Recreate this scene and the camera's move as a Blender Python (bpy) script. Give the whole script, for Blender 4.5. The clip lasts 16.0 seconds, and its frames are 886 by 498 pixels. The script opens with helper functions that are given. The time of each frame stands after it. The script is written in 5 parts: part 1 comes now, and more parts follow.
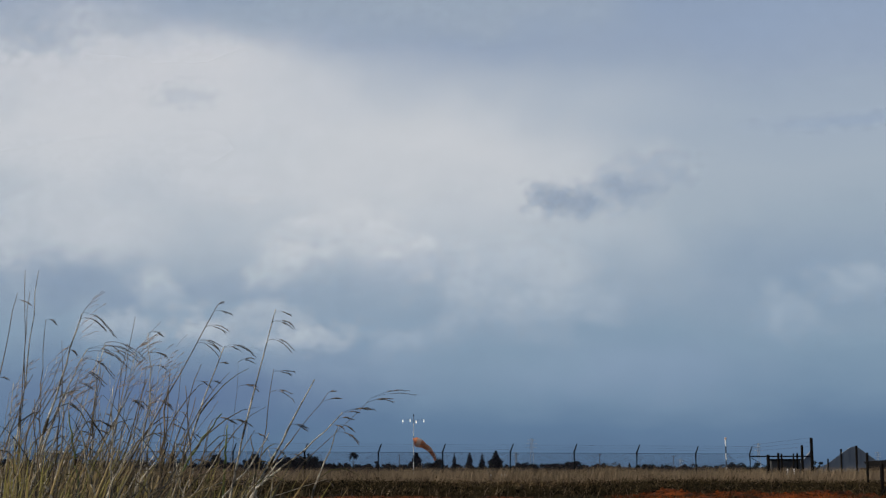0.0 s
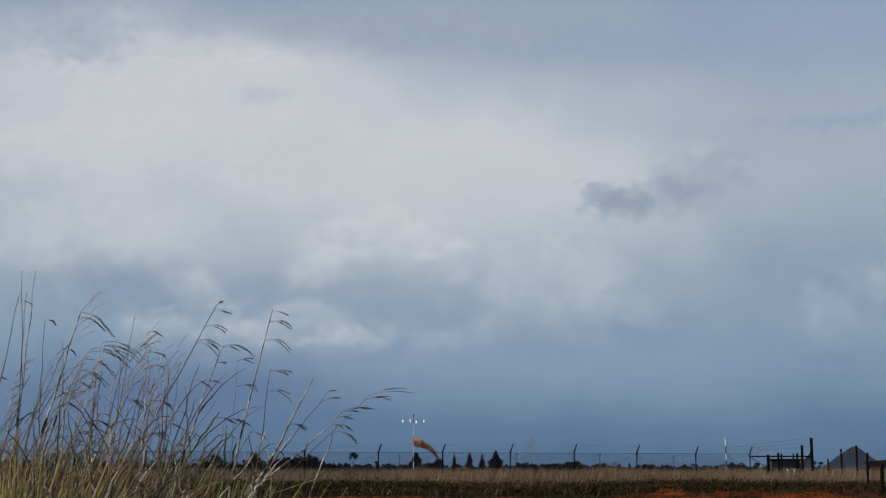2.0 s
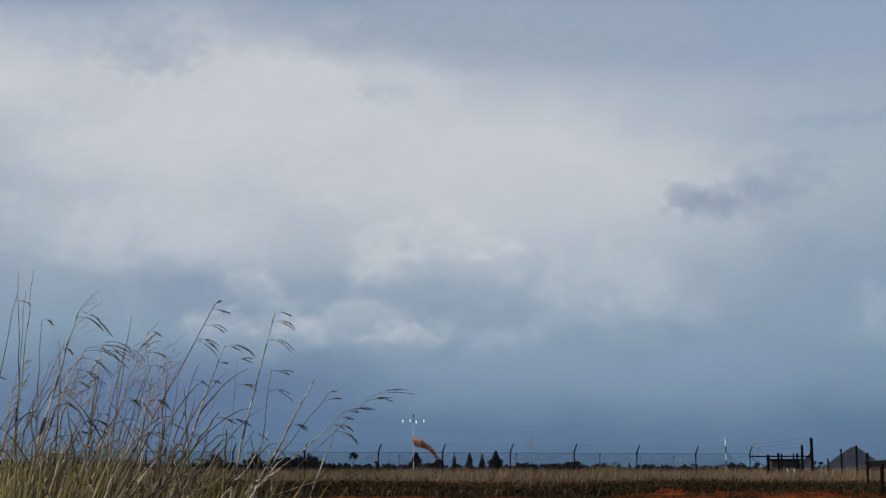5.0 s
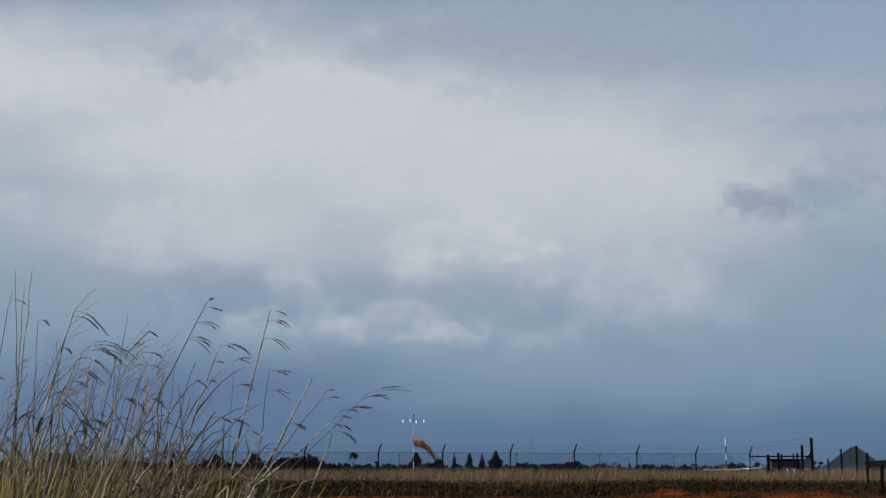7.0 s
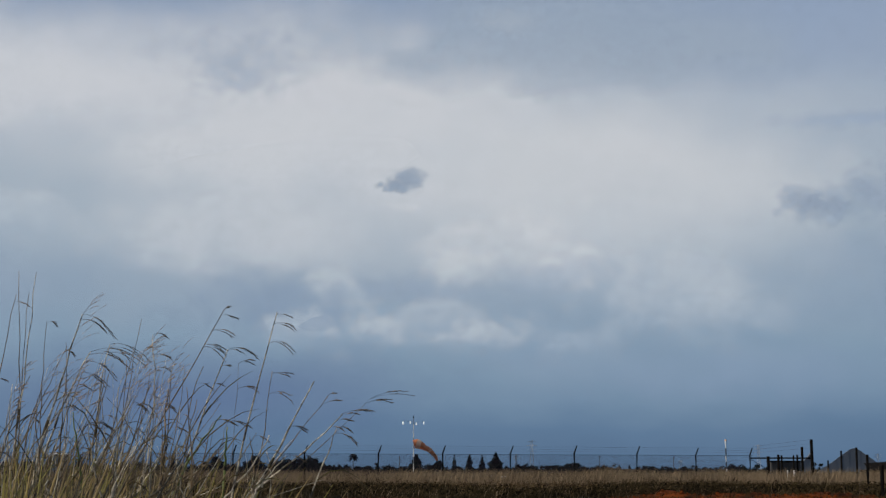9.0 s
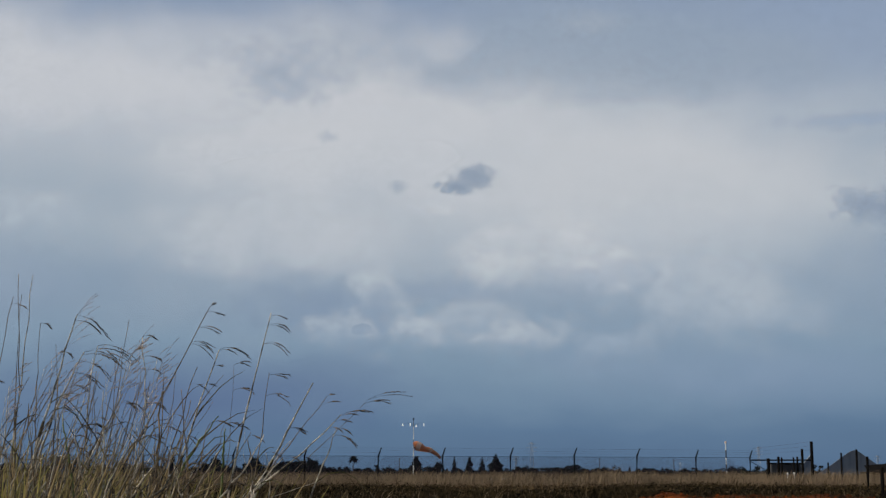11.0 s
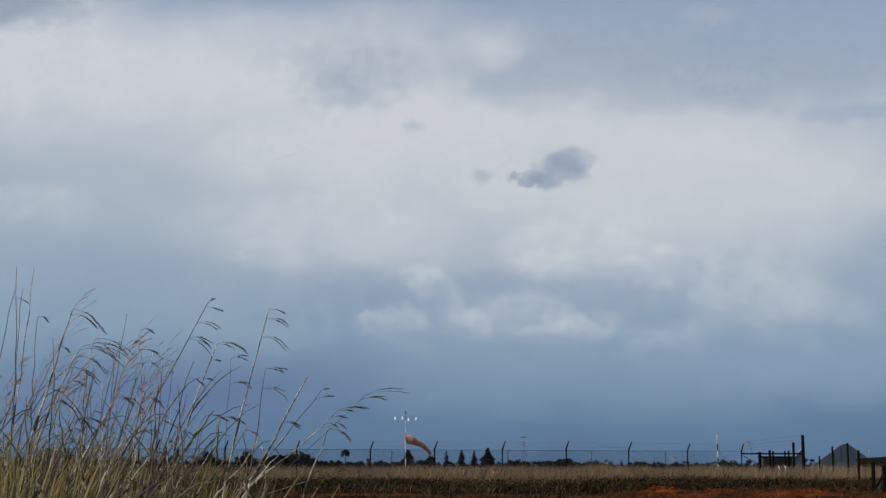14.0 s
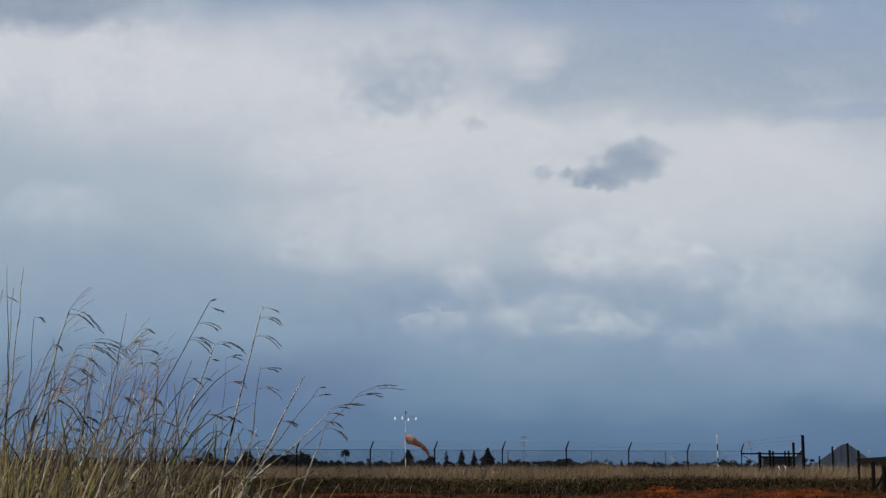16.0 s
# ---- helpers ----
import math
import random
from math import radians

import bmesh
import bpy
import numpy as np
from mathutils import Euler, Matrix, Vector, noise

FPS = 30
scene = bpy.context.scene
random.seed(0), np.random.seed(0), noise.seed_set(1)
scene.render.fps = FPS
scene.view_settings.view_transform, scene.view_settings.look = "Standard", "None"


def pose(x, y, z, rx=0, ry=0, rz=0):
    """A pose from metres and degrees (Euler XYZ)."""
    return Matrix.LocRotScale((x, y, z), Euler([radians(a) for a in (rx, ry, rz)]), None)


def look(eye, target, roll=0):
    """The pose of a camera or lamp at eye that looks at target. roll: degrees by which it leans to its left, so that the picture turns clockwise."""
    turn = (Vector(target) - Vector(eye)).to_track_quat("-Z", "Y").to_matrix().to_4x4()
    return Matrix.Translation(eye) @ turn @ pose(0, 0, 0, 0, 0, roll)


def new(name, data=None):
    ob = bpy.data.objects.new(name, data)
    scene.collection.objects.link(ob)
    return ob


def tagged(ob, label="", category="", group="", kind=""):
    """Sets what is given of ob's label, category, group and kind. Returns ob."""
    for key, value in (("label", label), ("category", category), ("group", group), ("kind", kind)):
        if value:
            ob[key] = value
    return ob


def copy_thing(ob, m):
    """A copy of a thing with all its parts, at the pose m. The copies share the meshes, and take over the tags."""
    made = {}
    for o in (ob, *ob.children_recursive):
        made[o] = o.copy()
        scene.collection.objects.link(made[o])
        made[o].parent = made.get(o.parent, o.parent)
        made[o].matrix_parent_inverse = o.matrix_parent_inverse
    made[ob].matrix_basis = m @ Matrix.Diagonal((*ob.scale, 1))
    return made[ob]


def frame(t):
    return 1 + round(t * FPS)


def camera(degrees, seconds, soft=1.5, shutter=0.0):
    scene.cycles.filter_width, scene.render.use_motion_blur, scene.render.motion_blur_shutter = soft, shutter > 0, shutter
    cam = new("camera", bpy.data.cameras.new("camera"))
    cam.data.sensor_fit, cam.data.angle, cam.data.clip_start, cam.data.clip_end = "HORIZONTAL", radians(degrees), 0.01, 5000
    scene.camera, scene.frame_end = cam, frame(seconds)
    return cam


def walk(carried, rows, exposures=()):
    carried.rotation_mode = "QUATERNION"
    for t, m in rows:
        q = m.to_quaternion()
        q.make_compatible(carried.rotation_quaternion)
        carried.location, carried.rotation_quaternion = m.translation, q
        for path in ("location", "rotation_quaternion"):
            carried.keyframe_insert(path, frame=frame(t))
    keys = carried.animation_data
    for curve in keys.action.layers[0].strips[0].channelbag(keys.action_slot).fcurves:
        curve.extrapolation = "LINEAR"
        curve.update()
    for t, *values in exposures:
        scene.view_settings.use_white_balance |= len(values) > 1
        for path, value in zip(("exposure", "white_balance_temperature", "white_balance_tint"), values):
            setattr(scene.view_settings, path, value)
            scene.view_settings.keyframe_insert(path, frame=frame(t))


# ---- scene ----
# ---------------------------------------------------------------- camera
TILT = math.degrees(math.atan(385 / 2413.0))
EYE = 0.9
cam = camera(36.0, 16.0, soft=1.35)


def aim(right, down):
    """The camera on its tripod, nudged by small angles (degrees)."""
    return pose(0, 0, EYE, 90 + TILT + down, 0, -right)


walk(cam, [
    (0.0, aim(0, 0)), (0.1, aim(0, 0)), (8.0, aim(0, 0)), (8.1, aim(0, 0.071)), (9.1, aim(0, 0.071)), (9.2, aim(0, -0.01)),
    (10.2, aim(0, 0.07)), (11.3, aim(0, 0.165)), (11.4, aim(0, 0.165)), (11.5, aim(0.285, 0.165)), (11.8, aim(0.32, 0.10)),
    (12.0, aim(0.32, 0.07)), (12.5, aim(0.29, 0.04)), (12.8, aim(0.32, -0.06)), (13.0, aim(0.325, -0.11)), (13.3, aim(0.33, -0.11)),
    (15.9, aim(0.33, -0.11)), (16.0, aim(0.33, -0.11))],
     exposures=[(0.0, -0.05), (8.0, -0.05), (9.2, -0.08), (11.3, -0.13), (12.5, -0.11), (13.0, 0.01), (16.0, 0.02)])


def spot(b, e, d):
    """The place d metres ahead, by the tangents of its bearing and of its elevation as seen from the tripod."""
    return Vector((b * d, d, EYE + e * d))


# ---------------------------------------------------------------- light
def srgb(r, g, b):
    return tuple(((v / 255 + 0.055) / 1.055) ** 2.4 if v > 10 else v / 3294.6 for v in (r, g, b))


def build_world():
    world = bpy.data.worlds.new("overcast_sky")
    scene.world = world
    world.use_nodes = True
    n, l = world.node_tree.nodes, world.node_tree.links
    n.clear()
    out = n.new("ShaderNodeOutputWorld")
    sky = n.new("ShaderNodeTexSky")
    sky.sky_type = "NISHITA"
    sky.sun_disc = False
    sky.sun_elevation, sky.sun_rotation = radians(33), radians(266)
    clear = n.new("ShaderNodeBackground")
    clear.inputs["Strength"].default_value = 0.08
    l.new(sky.outputs[0], clear.inputs["Color"])
    tc = n.new("ShaderNodeTexCoord")
    sep = n.new("ShaderNodeSeparateXYZ")
    l.new(tc.outputs["Generated"], sep.inputs[0])
    ns = n.new("ShaderNodeTexNoise")
    ns.inputs["Scale"].default_value, ns.inputs["Detail"].default_value = 9.0, 4.0
    mp = n.new("ShaderNodeMapping")
    mp.inputs["Scale"].default_value = (1, 1, 2.5)
    l.new(tc.outputs["Generated"], mp.inputs[0])
    l.new(mp.outputs[0], ns.inputs["Vector"])
    wob = n.new("ShaderNodeMath")
    wob.operation = "MULTIPLY_ADD"
    wob.inputs[1].default_value, wob.inputs[2].default_value = 0.05, -0.025
    l.new(ns.outputs["Fac"], wob.inputs[0])
    add = n.new("ShaderNodeMath")
    add.operation = "ADD"
    l.new(sep.outputs["Z"], add.inputs[0])
    l.new(wob.outputs[0], add.inputs[1])
    mul = n.new("ShaderNodeMath")
    mul.operation = "MULTIPLY"
    mul.use_clamp = True
    mul.inputs[1].default_value = 2.0
    l.new(add.outputs[0], mul.inputs[0])
    ramp = n.new("ShaderNodeValToRGB")
    stops = [(0.0, (83, 112, 145)), (0.05, (92, 122, 155)), (0.10, (112, 139, 167)), (0.18, (130, 154, 177)), (0.27, (146, 164, 183)),
             (0.35, (159, 174, 189)), (0.43, (166, 179, 193)), (0.51, (162, 176, 193)), (0.60, (152, 167, 189)), (0.68, (144, 161, 186)),
             (1.0, (122, 134, 150))]
    cr = ramp.color_ramp
    while len(cr.elements) < len(stops):
        cr.elements.new(0.5)
    for el, (at, col) in zip(cr.elements, stops):
        el.position, el.color = at, (*srgb(*col), 1)
    l.new(mul.outputs[0], ramp.inputs[0])
    cover = n.new("ShaderNodeBackground")
    l.new(ramp.outputs[0], cover.inputs["Color"])
    mix = n.new("ShaderNodeMixShader")
    mix.inputs[0].default_value = 0.94
    l.new(clear.outputs[0], mix.inputs[1])
    l.new(cover.outputs[0], mix.inputs[2])
    l.new(mix.outputs[0], out.inputs[0])


build_world()
sun = new("sun", bpy.data.lights.new("sun", "SUN"))
sun.data.energy, sun.data.angle, sun.data.color = 4.3, radians(1.5), (1.0, 0.90, 0.75)
sun.matrix_world = look((-80, -6, 52), (0, 0, 0))
scene.cycles.transparent_max_bounces = 24


# ---------------------------------------------------------------- materials
def mat(name, dark, light, scale=8.0, rough=0.8, metal=0.0, bump=0.2, fine=60.0, vary=0.0, translucent=0.0, band=0.25, spec=0.5):
    m = bpy.data.materials.new(name)
    m.use_nodes = True
    n, l = m.node_tree.nodes, m.node_tree.links
    bs = n["Principled BSDF"]
    bs.inputs["Roughness"].default_value, bs.inputs["Metallic"].default_value = rough, metal
    bs.inputs["Specular IOR Level"].default_value = spec
    tc = n.new("ShaderNodeTexCoord")
    a = n.new("ShaderNodeTexNoise")
    a.inputs["Scale"].default_value, a.inputs["Detail"].default_value = scale, 5.0
    b = n.new("ShaderNodeTexNoise")
    b.inputs["Scale"].default_value, b.inputs["Detail"].default_value = fine, 3.0
    l.new(tc.outputs["Object"], a.inputs["Vector"])
    l.new(tc.outputs["Object"], b.inputs["Vector"])
    mean = n.new("ShaderNodeMath")
    mean.operation = "MULTIPLY_ADD"
    mean.inputs[1].default_value = 0.4
    l.new(b.outputs["Fac"], mean.inputs[0])
    half = n.new("ShaderNodeMath")
    half.operation = "MULTIPLY"
    half.inputs[1].default_value = 0.6
    l.new(a.outputs["Fac"], half.inputs[0])
    l.new(half.outputs[0], mean.inputs[2])
    fac = mean.outputs[0]
    if vary:
        geo = n.new("ShaderNodeNewGeometry")
        v = n.new("ShaderNodeMath")
        v.operation = "MULTIPLY_ADD"
        v.inputs[1].default_value = vary
        l.new(geo.outputs["Random Per Island"], v.inputs[0])
        sub = n.new("ShaderNodeMath")
        sub.operation = "SUBTRACT"
        sub.inputs[1].default_value = vary / 2
        l.new(fac, sub.inputs[0])
        l.new(sub.outputs[0], v.inputs[2])
        fac = v.outputs[0]
    ramp = n.new("ShaderNodeValToRGB")
    ramp.color_ramp.elements[0].position, ramp.color_ramp.elements[1].position = 0.5 - band, 0.5 + band
    ramp.color_ramp.elements[0].color, ramp.color_ramp.elements[1].color = (*dark, 1), (*light, 1)
    l.new(fac, ramp.inputs[0])
    l.new(ramp.outputs[0], bs.inputs["Base Color"])
    if bump:
        bp = n.new("ShaderNodeBump")
        bp.inputs["Strength"].default_value = bump
        l.new(b.outputs["Fac"], bp.inputs["Height"])
        l.new(bp.outputs[0], bs.inputs["Normal"])
    if translucent:
        tr = n.new("ShaderNodeBsdfTranslucent")
        l.new(ramp.outputs[0], tr.inputs["Color"])
        mx = n.new("ShaderNodeMixShader")
        mx.inputs[0].default_value = translucent
        l.new(bs.outputs[0], mx.inputs[1])
        l.new(tr.outputs[0], mx.inputs[2])
        l.new(mx.outputs[0], n["Material Output"].inputs[0])
    return m


M_SOIL = mat("field_soil", (0.006, 0.005, 0.003), (0.026, 0.019, 0.010), 0.6, 0.95, fine=9, spec=0.1)
M_RED = mat("red_earth", (0.012, 0.006, 0.003), (0.15, 0.036, 0.007), 0.7, 0.95, bump=1.0, fine=5.0, band=0.12, spec=0.05)
M_DRY = mat("dry_field_grass", (0.045, 0.031, 0.019), (0.33, 0.245, 0.16), 0.16, 0.9, bump=0, fine=1.1, vary=0.3, translucent=0.12, band=0.2, spec=0.1)
M_BROWN = mat("brown_field_grass", (0.016, 0.012, 0.007), (0.17, 0.115, 0.060), 0.4, 0.95, bump=0, fine=1.3, vary=0.5, band=0.18, spec=0.05)
M_WEED = mat("dark_weeds", (0.002, 0.0017, 0.001), (0.054, 0.041, 0.020), 0.3, 0.95, bump=0, fine=1.3, vary=0.45, band=0.17, spec=0.05)
# wide tone range: white highlights and dark sides of stems are painted in
M_STRAW = mat("straw_stem", (0.018, 0.012, 0.007), (0.76, 0.66, 0.50), 20, 0.38, bump=0.1, fine=140, vary=0.45, band=0.13)
M_STRAWD = mat("brown_stem", (0.010, 0.006, 0.003), (0.25, 0.165, 0.080), 16, 0.65, bump=0.1, fine=140, vary=0.35, band=0.16)
M_HEAD = mat("seed_head", (0.025, 0.016, 0.010), (0.18, 0.125, 0.08), 25, 0.7, bump=0, fine=150, vary=0.7, translucent=0.06)
M_PLUME = mat("pale_plume", (0.18, 0.125, 0.09), (0.58, 0.44, 0.34), 25, 0.8, bump=0, fine=150, vary=0.6, translucent=0.25)
M_LEAF = mat("tan_leaf", (0.014, 0.009, 0.004), (0.36, 0.25, 0.085), 9, 0.55, bump=0.1, fine=80, vary=0.9, translucent=0.10)
M_GREEN = mat("green_leaf", (0.004, 0.005, 0.001), (0.31, 0.26, 0.042), 9, 0.55, bump=0.1, fine=80, vary=0.9, translucent=0.10)
M_FRESH = mat("fresh_green_blade", (0.05, 0.075, 0.015), (0.16, 0.20, 0.05), 9, 0.55, bump=0.1, fine=80, vary=0.4)
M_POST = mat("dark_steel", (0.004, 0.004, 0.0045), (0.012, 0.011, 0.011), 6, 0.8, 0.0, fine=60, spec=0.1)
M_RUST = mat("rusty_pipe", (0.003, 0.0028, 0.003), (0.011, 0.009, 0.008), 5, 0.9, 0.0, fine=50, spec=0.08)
M_WIRE = mat("fence_wire", (0.035, 0.018, 0.030), (0.085, 0.05, 0.075), 6, 0.6, 0.2, bump=0)
M_WHITE = mat("white_paint", (0.62, 0.62, 0.62), (0.85, 0.85, 0.84), 3, 0.4, fine=40, bump=0.05)
M_ORANGE = mat("orange_fabric", (0.42, 0.13, 0.055), (0.74, 0.31, 0.15), 2, 0.8, fine=25, bump=0.2, translucent=0.25)
M_PALE = mat("pale_fabric", (0.70, 0.44, 0.28), (0.86, 0.66, 0.52), 2, 0.8, fine=25, bump=0.2, translucent=0.25)
# bluish cast: a little aerial haze is mixed into the foliage colour
M_TREE = mat("hazy_far_foliage", (0.008, 0.011, 0.014), (0.028, 0.035, 0.034), 0.3, 0.9, bump=0, fine=2, vary=0.6, spec=0.05)
M_BARK = mat("bark", (0.03, 0.022, 0.016), (0.09, 0.07, 0.05), 3, 0.9)
M_ROOF = mat("weathered_sheet", (0.125, 0.145, 0.180), (0.175, 0.20, 0.24), 0.35, 0.85, 0.1, fine=4)
M_BOX = mat("grimy_steel", (0.018, 0.019, 0.022), (0.05, 0.052, 0.058), 1.5, 0.8, bump=0.1, fine=20)
M_PYLON = mat("galvanised_lattice", (0.32, 0.34, 0.37), (0.46, 0.48, 0.51), 1, 0.7, 0.0, bump=0)
M_GLASS = mat("dark_glass", (0.01, 0.012, 0.015), (0.02, 0.022, 0.025), 2, 0.08, bump=0)
M_RUBBER = mat("tyre_rubber", (0.012, 0.012, 0.012), (0.03, 0.03, 0.03), 8, 0.8)
M_NAVY = mat("navy_trim_and_shade", (0.02, 0.03, 0.07), (0.04, 0.05, 0.11), 3, 0.4, bump=0)


def glow(name, col, strength):
    m = bpy.data.materials.new(name)
    m.use_nodes = True
    bs = m.node_tree.nodes["Principled BSDF"]
    bs.inputs["Base Color"].default_value = (*col, 1)
    bs.inputs["Emission Color"].default_value = (*col, 1)
    bs.inputs["Emission Strength"].default_value = strength
    return m


M_LAMP = glow("lit_lamp", (1.0, 0.98, 0.92), 0.7)


def cloud_mat(name, top, low, density, soft, rag, grain, crisp, seed):
    """Vapour: brightest at its head, thinning out towards a ragged edge. Sizes are relative to the cloud."""
    m = bpy.data.materials.new(name)
    m.use_nodes = True
    n, l = m.node_tree.nodes, m.node_tree.links
    n.clear()

    def op(kind, a, b, c=None, clamp=False):
        k = n.new("ShaderNodeMath")
        k.operation, k.use_clamp = kind, clamp
        for i, v in enumerate((a, b, c)):
            if v is None:
                continue
            if isinstance(v, (int, float)):
                k.inputs[i].default_value = v
            else:
                l.new(v, k.inputs[i])
        return k.outputs[0]

    def fbm(scale, detail, rough, shift):
        mp = n.new("ShaderNodeMapping")
        mp.inputs["Location"].default_value = (seed * 7.3 + shift, seed * 3.1, seed * 5.7 - shift)
        mp.inputs["Scale"].default_value = (scale, scale, scale * 1.25)
        l.new(tc.outputs["Object"], mp.inputs[0])
        ns = n.new("ShaderNodeTexNoise")
        ns.inputs["Scale"].default_value, ns.inputs["Detail"].default_value, ns.inputs["Roughness"].default_value = 1.0, detail, rough
        l.new(mp.outputs[0], ns.inputs["Vector"])
        return ns

    room = 0.70
    soft, rag, grain = soft * room, rag * room * 0.9, grain / room
    tc = n.new("ShaderNodeTexCoord")
    sep = n.new("ShaderNodeSeparateXYZ")
    l.new(tc.outputs["Generated"], sep.inputs[0])
    gx = op("MULTIPLY_ADD", sep.outputs["X"], 2.0, -1.0)
    gz = op("MULTIPLY_ADD", sep.outputs["Z"], 2.0, -1.0)
    big = fbm(grain, 1.5, 0.5, 0.0)
    small = fbm(grain * 2.4, 6.0, 0.56, 11.0)
    bc = n.new("ShaderNodeSeparateColor")
    l.new(big.outputs["Color"], bc.inputs[0])
    sc = n.new("ShaderNodeSeparateColor")
    l.new(small.outputs["Color"], sc.inputs[0])
    wx = op("ADD", op("MULTIPLY_ADD", bc.outputs[0], rag * 1.5, -0.75 * rag), op("MULTIPLY_ADD", sc.outputs[0], rag * 1.1, -0.55 * rag))
    wz = op("ADD", op("MULTIPLY_ADD", bc.outputs[1], rag * 1.5, -0.75 * rag), op("MULTIPLY_ADD", sc.outputs[1], rag * 1.1, -0.55 * rag))
    ux, uz = op("ADD", gx, wx), op("ADD", gz, wz)
    r = op("SQRT", op("ADD", op("MULTIPLY", ux, ux), op("MULTIPLY", uz, uz)), 0.0)
    # never reach the rim of the bank
    rim = op("MAXIMUM", op("ABSOLUTE", gx, 0.0), op("ABSOLUTE", gz, 0.0))
    fade = n.new("ShaderNodeMapRange")
    fade.interpolation_type = "SMOOTHSTEP"
    fade.inputs["From Min"].default_value, fade.inputs["From Max"].default_value = 0.56, 0.86
    fade.inputs["To Min"].default_value, fade.inputs["To Max"].default_value = 1.0, 0.0
    l.new(rim, fade.inputs["Value"])
    hi = 0.86 * room
    head = op("MULTIPLY", uz, 1 / room)
    mr = n.new("ShaderNodeMapRange")
    mr.interpolation_type = "SMOOTHSTEP"
    l.new(op("MULTIPLY_ADD", head, soft * crisp, hi - soft), mr.inputs["From Min"])
    mr.inputs["From Max"].default_value = hi
    mr.inputs["To Min"].default_value, mr.inputs["To Max"].default_value = density, 0.0
    l.new(r, mr.inputs["Value"])
    thin = op("MULTIPLY_ADD", small.outputs["Fac"], 0.7, 0.6, clamp=True)
    alpha = op("MULTIPLY", op("MULTIPLY", mr.outputs[0], fade.outputs[0]), thin)
    tone = op("MULTIPLY_ADD", head, 0.65, op("MULTIPLY_ADD", bc.outputs[2], 0.7, op("MULTIPLY_ADD", small.outputs["Fac"], 0.3, 0.05)), clamp=True)
    if crisp > 0:
        # a sunlit head over a base that melts away
        base = n.new("ShaderNodeMapRange")
        base.interpolation_type = "SMOOTHSTEP"
        base.inputs["From Min"].default_value, base.inputs["From Max"].default_value = -0.95, 0.45
        l.new(head, base.inputs["Value"])
        alpha = op("MULTIPLY", alpha, base.outputs[0])
    mixc = n.new("ShaderNodeMix")
    mixc.data_type = "RGBA"
    l.new(tone, mixc.inputs[0])
    mixc.inputs[6].default_value, mixc.inputs[7].default_value = (*srgb(*low), 1), (*srgb(*top), 1)
    em = n.new("ShaderNodeEmission")
    l.new(mixc.outputs[2], em.inputs[0])
    tr = n.new("ShaderNodeBsdfTransparent")
    mx = n.new("ShaderNodeMixShader")
    l.new(alpha, mx.inputs[0])
    l.new(tr.outputs[0], mx.inputs[1])
    l.new(em.outputs[0], mx.inputs[2])
    out = n.new("ShaderNodeOutputMaterial")
    l.new(mx.outputs[0], out.inputs[0])
    return m


# ---------------------------------------------------------------- mesh helpers
def link(name, bm, material, parent=None, label="", smooth=False):
    me = bpy.data.meshes.new(name)
    bm.to_mesh(me)
    bm.free()
    me.materials.append(material)
    if smooth:
        for f in me.polygons:
            f.use_smooth = True
    ob = new(name, me)
    if parent:
        ob.parent = parent
    if label:
        tagged(ob, label)
    return ob


part = link


def empty(name, place, label, category, group="", kind=""):
    ob = new(name)
    ob.empty_display_size = 0.1
    ob.matrix_basis = Matrix.Translation(place)
    return tagged(ob, label, category, group, kind)


def tube(bm, pts, radii, sides=6, cap=True):
    rings = []
    for i, p in enumerate(pts):
        a, b = pts[max(i - 1, 0)], pts[min(i + 1, len(pts) - 1)]
        d = (Vector(b) - Vector(a)).normalized()
        q = d.to_track_quat("Z", "Y")
        r = radii[i] if isinstance(radii, (list, tuple)) else radii
        rings.append([bm.verts.new(Vector(p) + q @ Vector((r * math.cos(t), r * math.sin(t), 0)))
                      for t in (2 * math.pi * k / sides for k in range(sides))])
    for a, b in zip(rings, rings[1:]):
        for k in range(sides):
            bm.faces.new((a[k], a[(k + 1) % sides], b[(k + 1) % sides], b[k]))
    if cap:
        bm.faces.new(rings[0][::-1])
        bm.faces.new(rings[-1])
    return rings


def box(bm, c, s, bevel=0.0, turn=None):
    r = bmesh.ops.create_cube(bm, size=1.0)
    bmesh.ops.scale(bm, vec=s, verts=r["verts"])
    if bevel:
        bmesh.ops.bevel(bm, geom=list(bm.edges), offset=bevel, segments=1, affect="EDGES")
    for v in bm.verts:
        v.co = (turn @ v.co if turn else v.co) + Vector(c)


def loft(bm, rings_pts, cap=True):
    rings = [[bm.verts.new(p) for p in ring] for ring in rings_pts]
    k = len(rings[0])
    for a, b in zip(rings, rings[1:]):
        for i in range(k):
            bm.faces.new((a[i], a[(i + 1) % k], b[(i + 1) % k], b[i]))
    if cap:
        bm.faces.new(rings[0][::-1])
        bm.faces.new(rings[-1])


def raw(name, verts, faces, material, parent=None):
    me = bpy.data.meshes.new(name)
    me.from_pydata(verts, [], faces)
    me.materials.append(material)
    ob = new(name, me)
    if parent:
        ob.parent = parent
    return ob


# ---------------------------------------------------------------- ground
def ground_z(x, y):
    fall = min(max((y - 125) / 45.0, 0.0), 1.0)
    fall = fall * fall * (3 - 2 * fall)
    rough = 0.05 * noise.noise((x * 0.35, y * 0.35, 1.0)) + 0.10 * noise.noise((x * 0.06, y * 0.06, 4.0))
    return -2.0 * fall + rough * (1 - fall) * min(1.0, max(0.0, (y - 10) / 20))


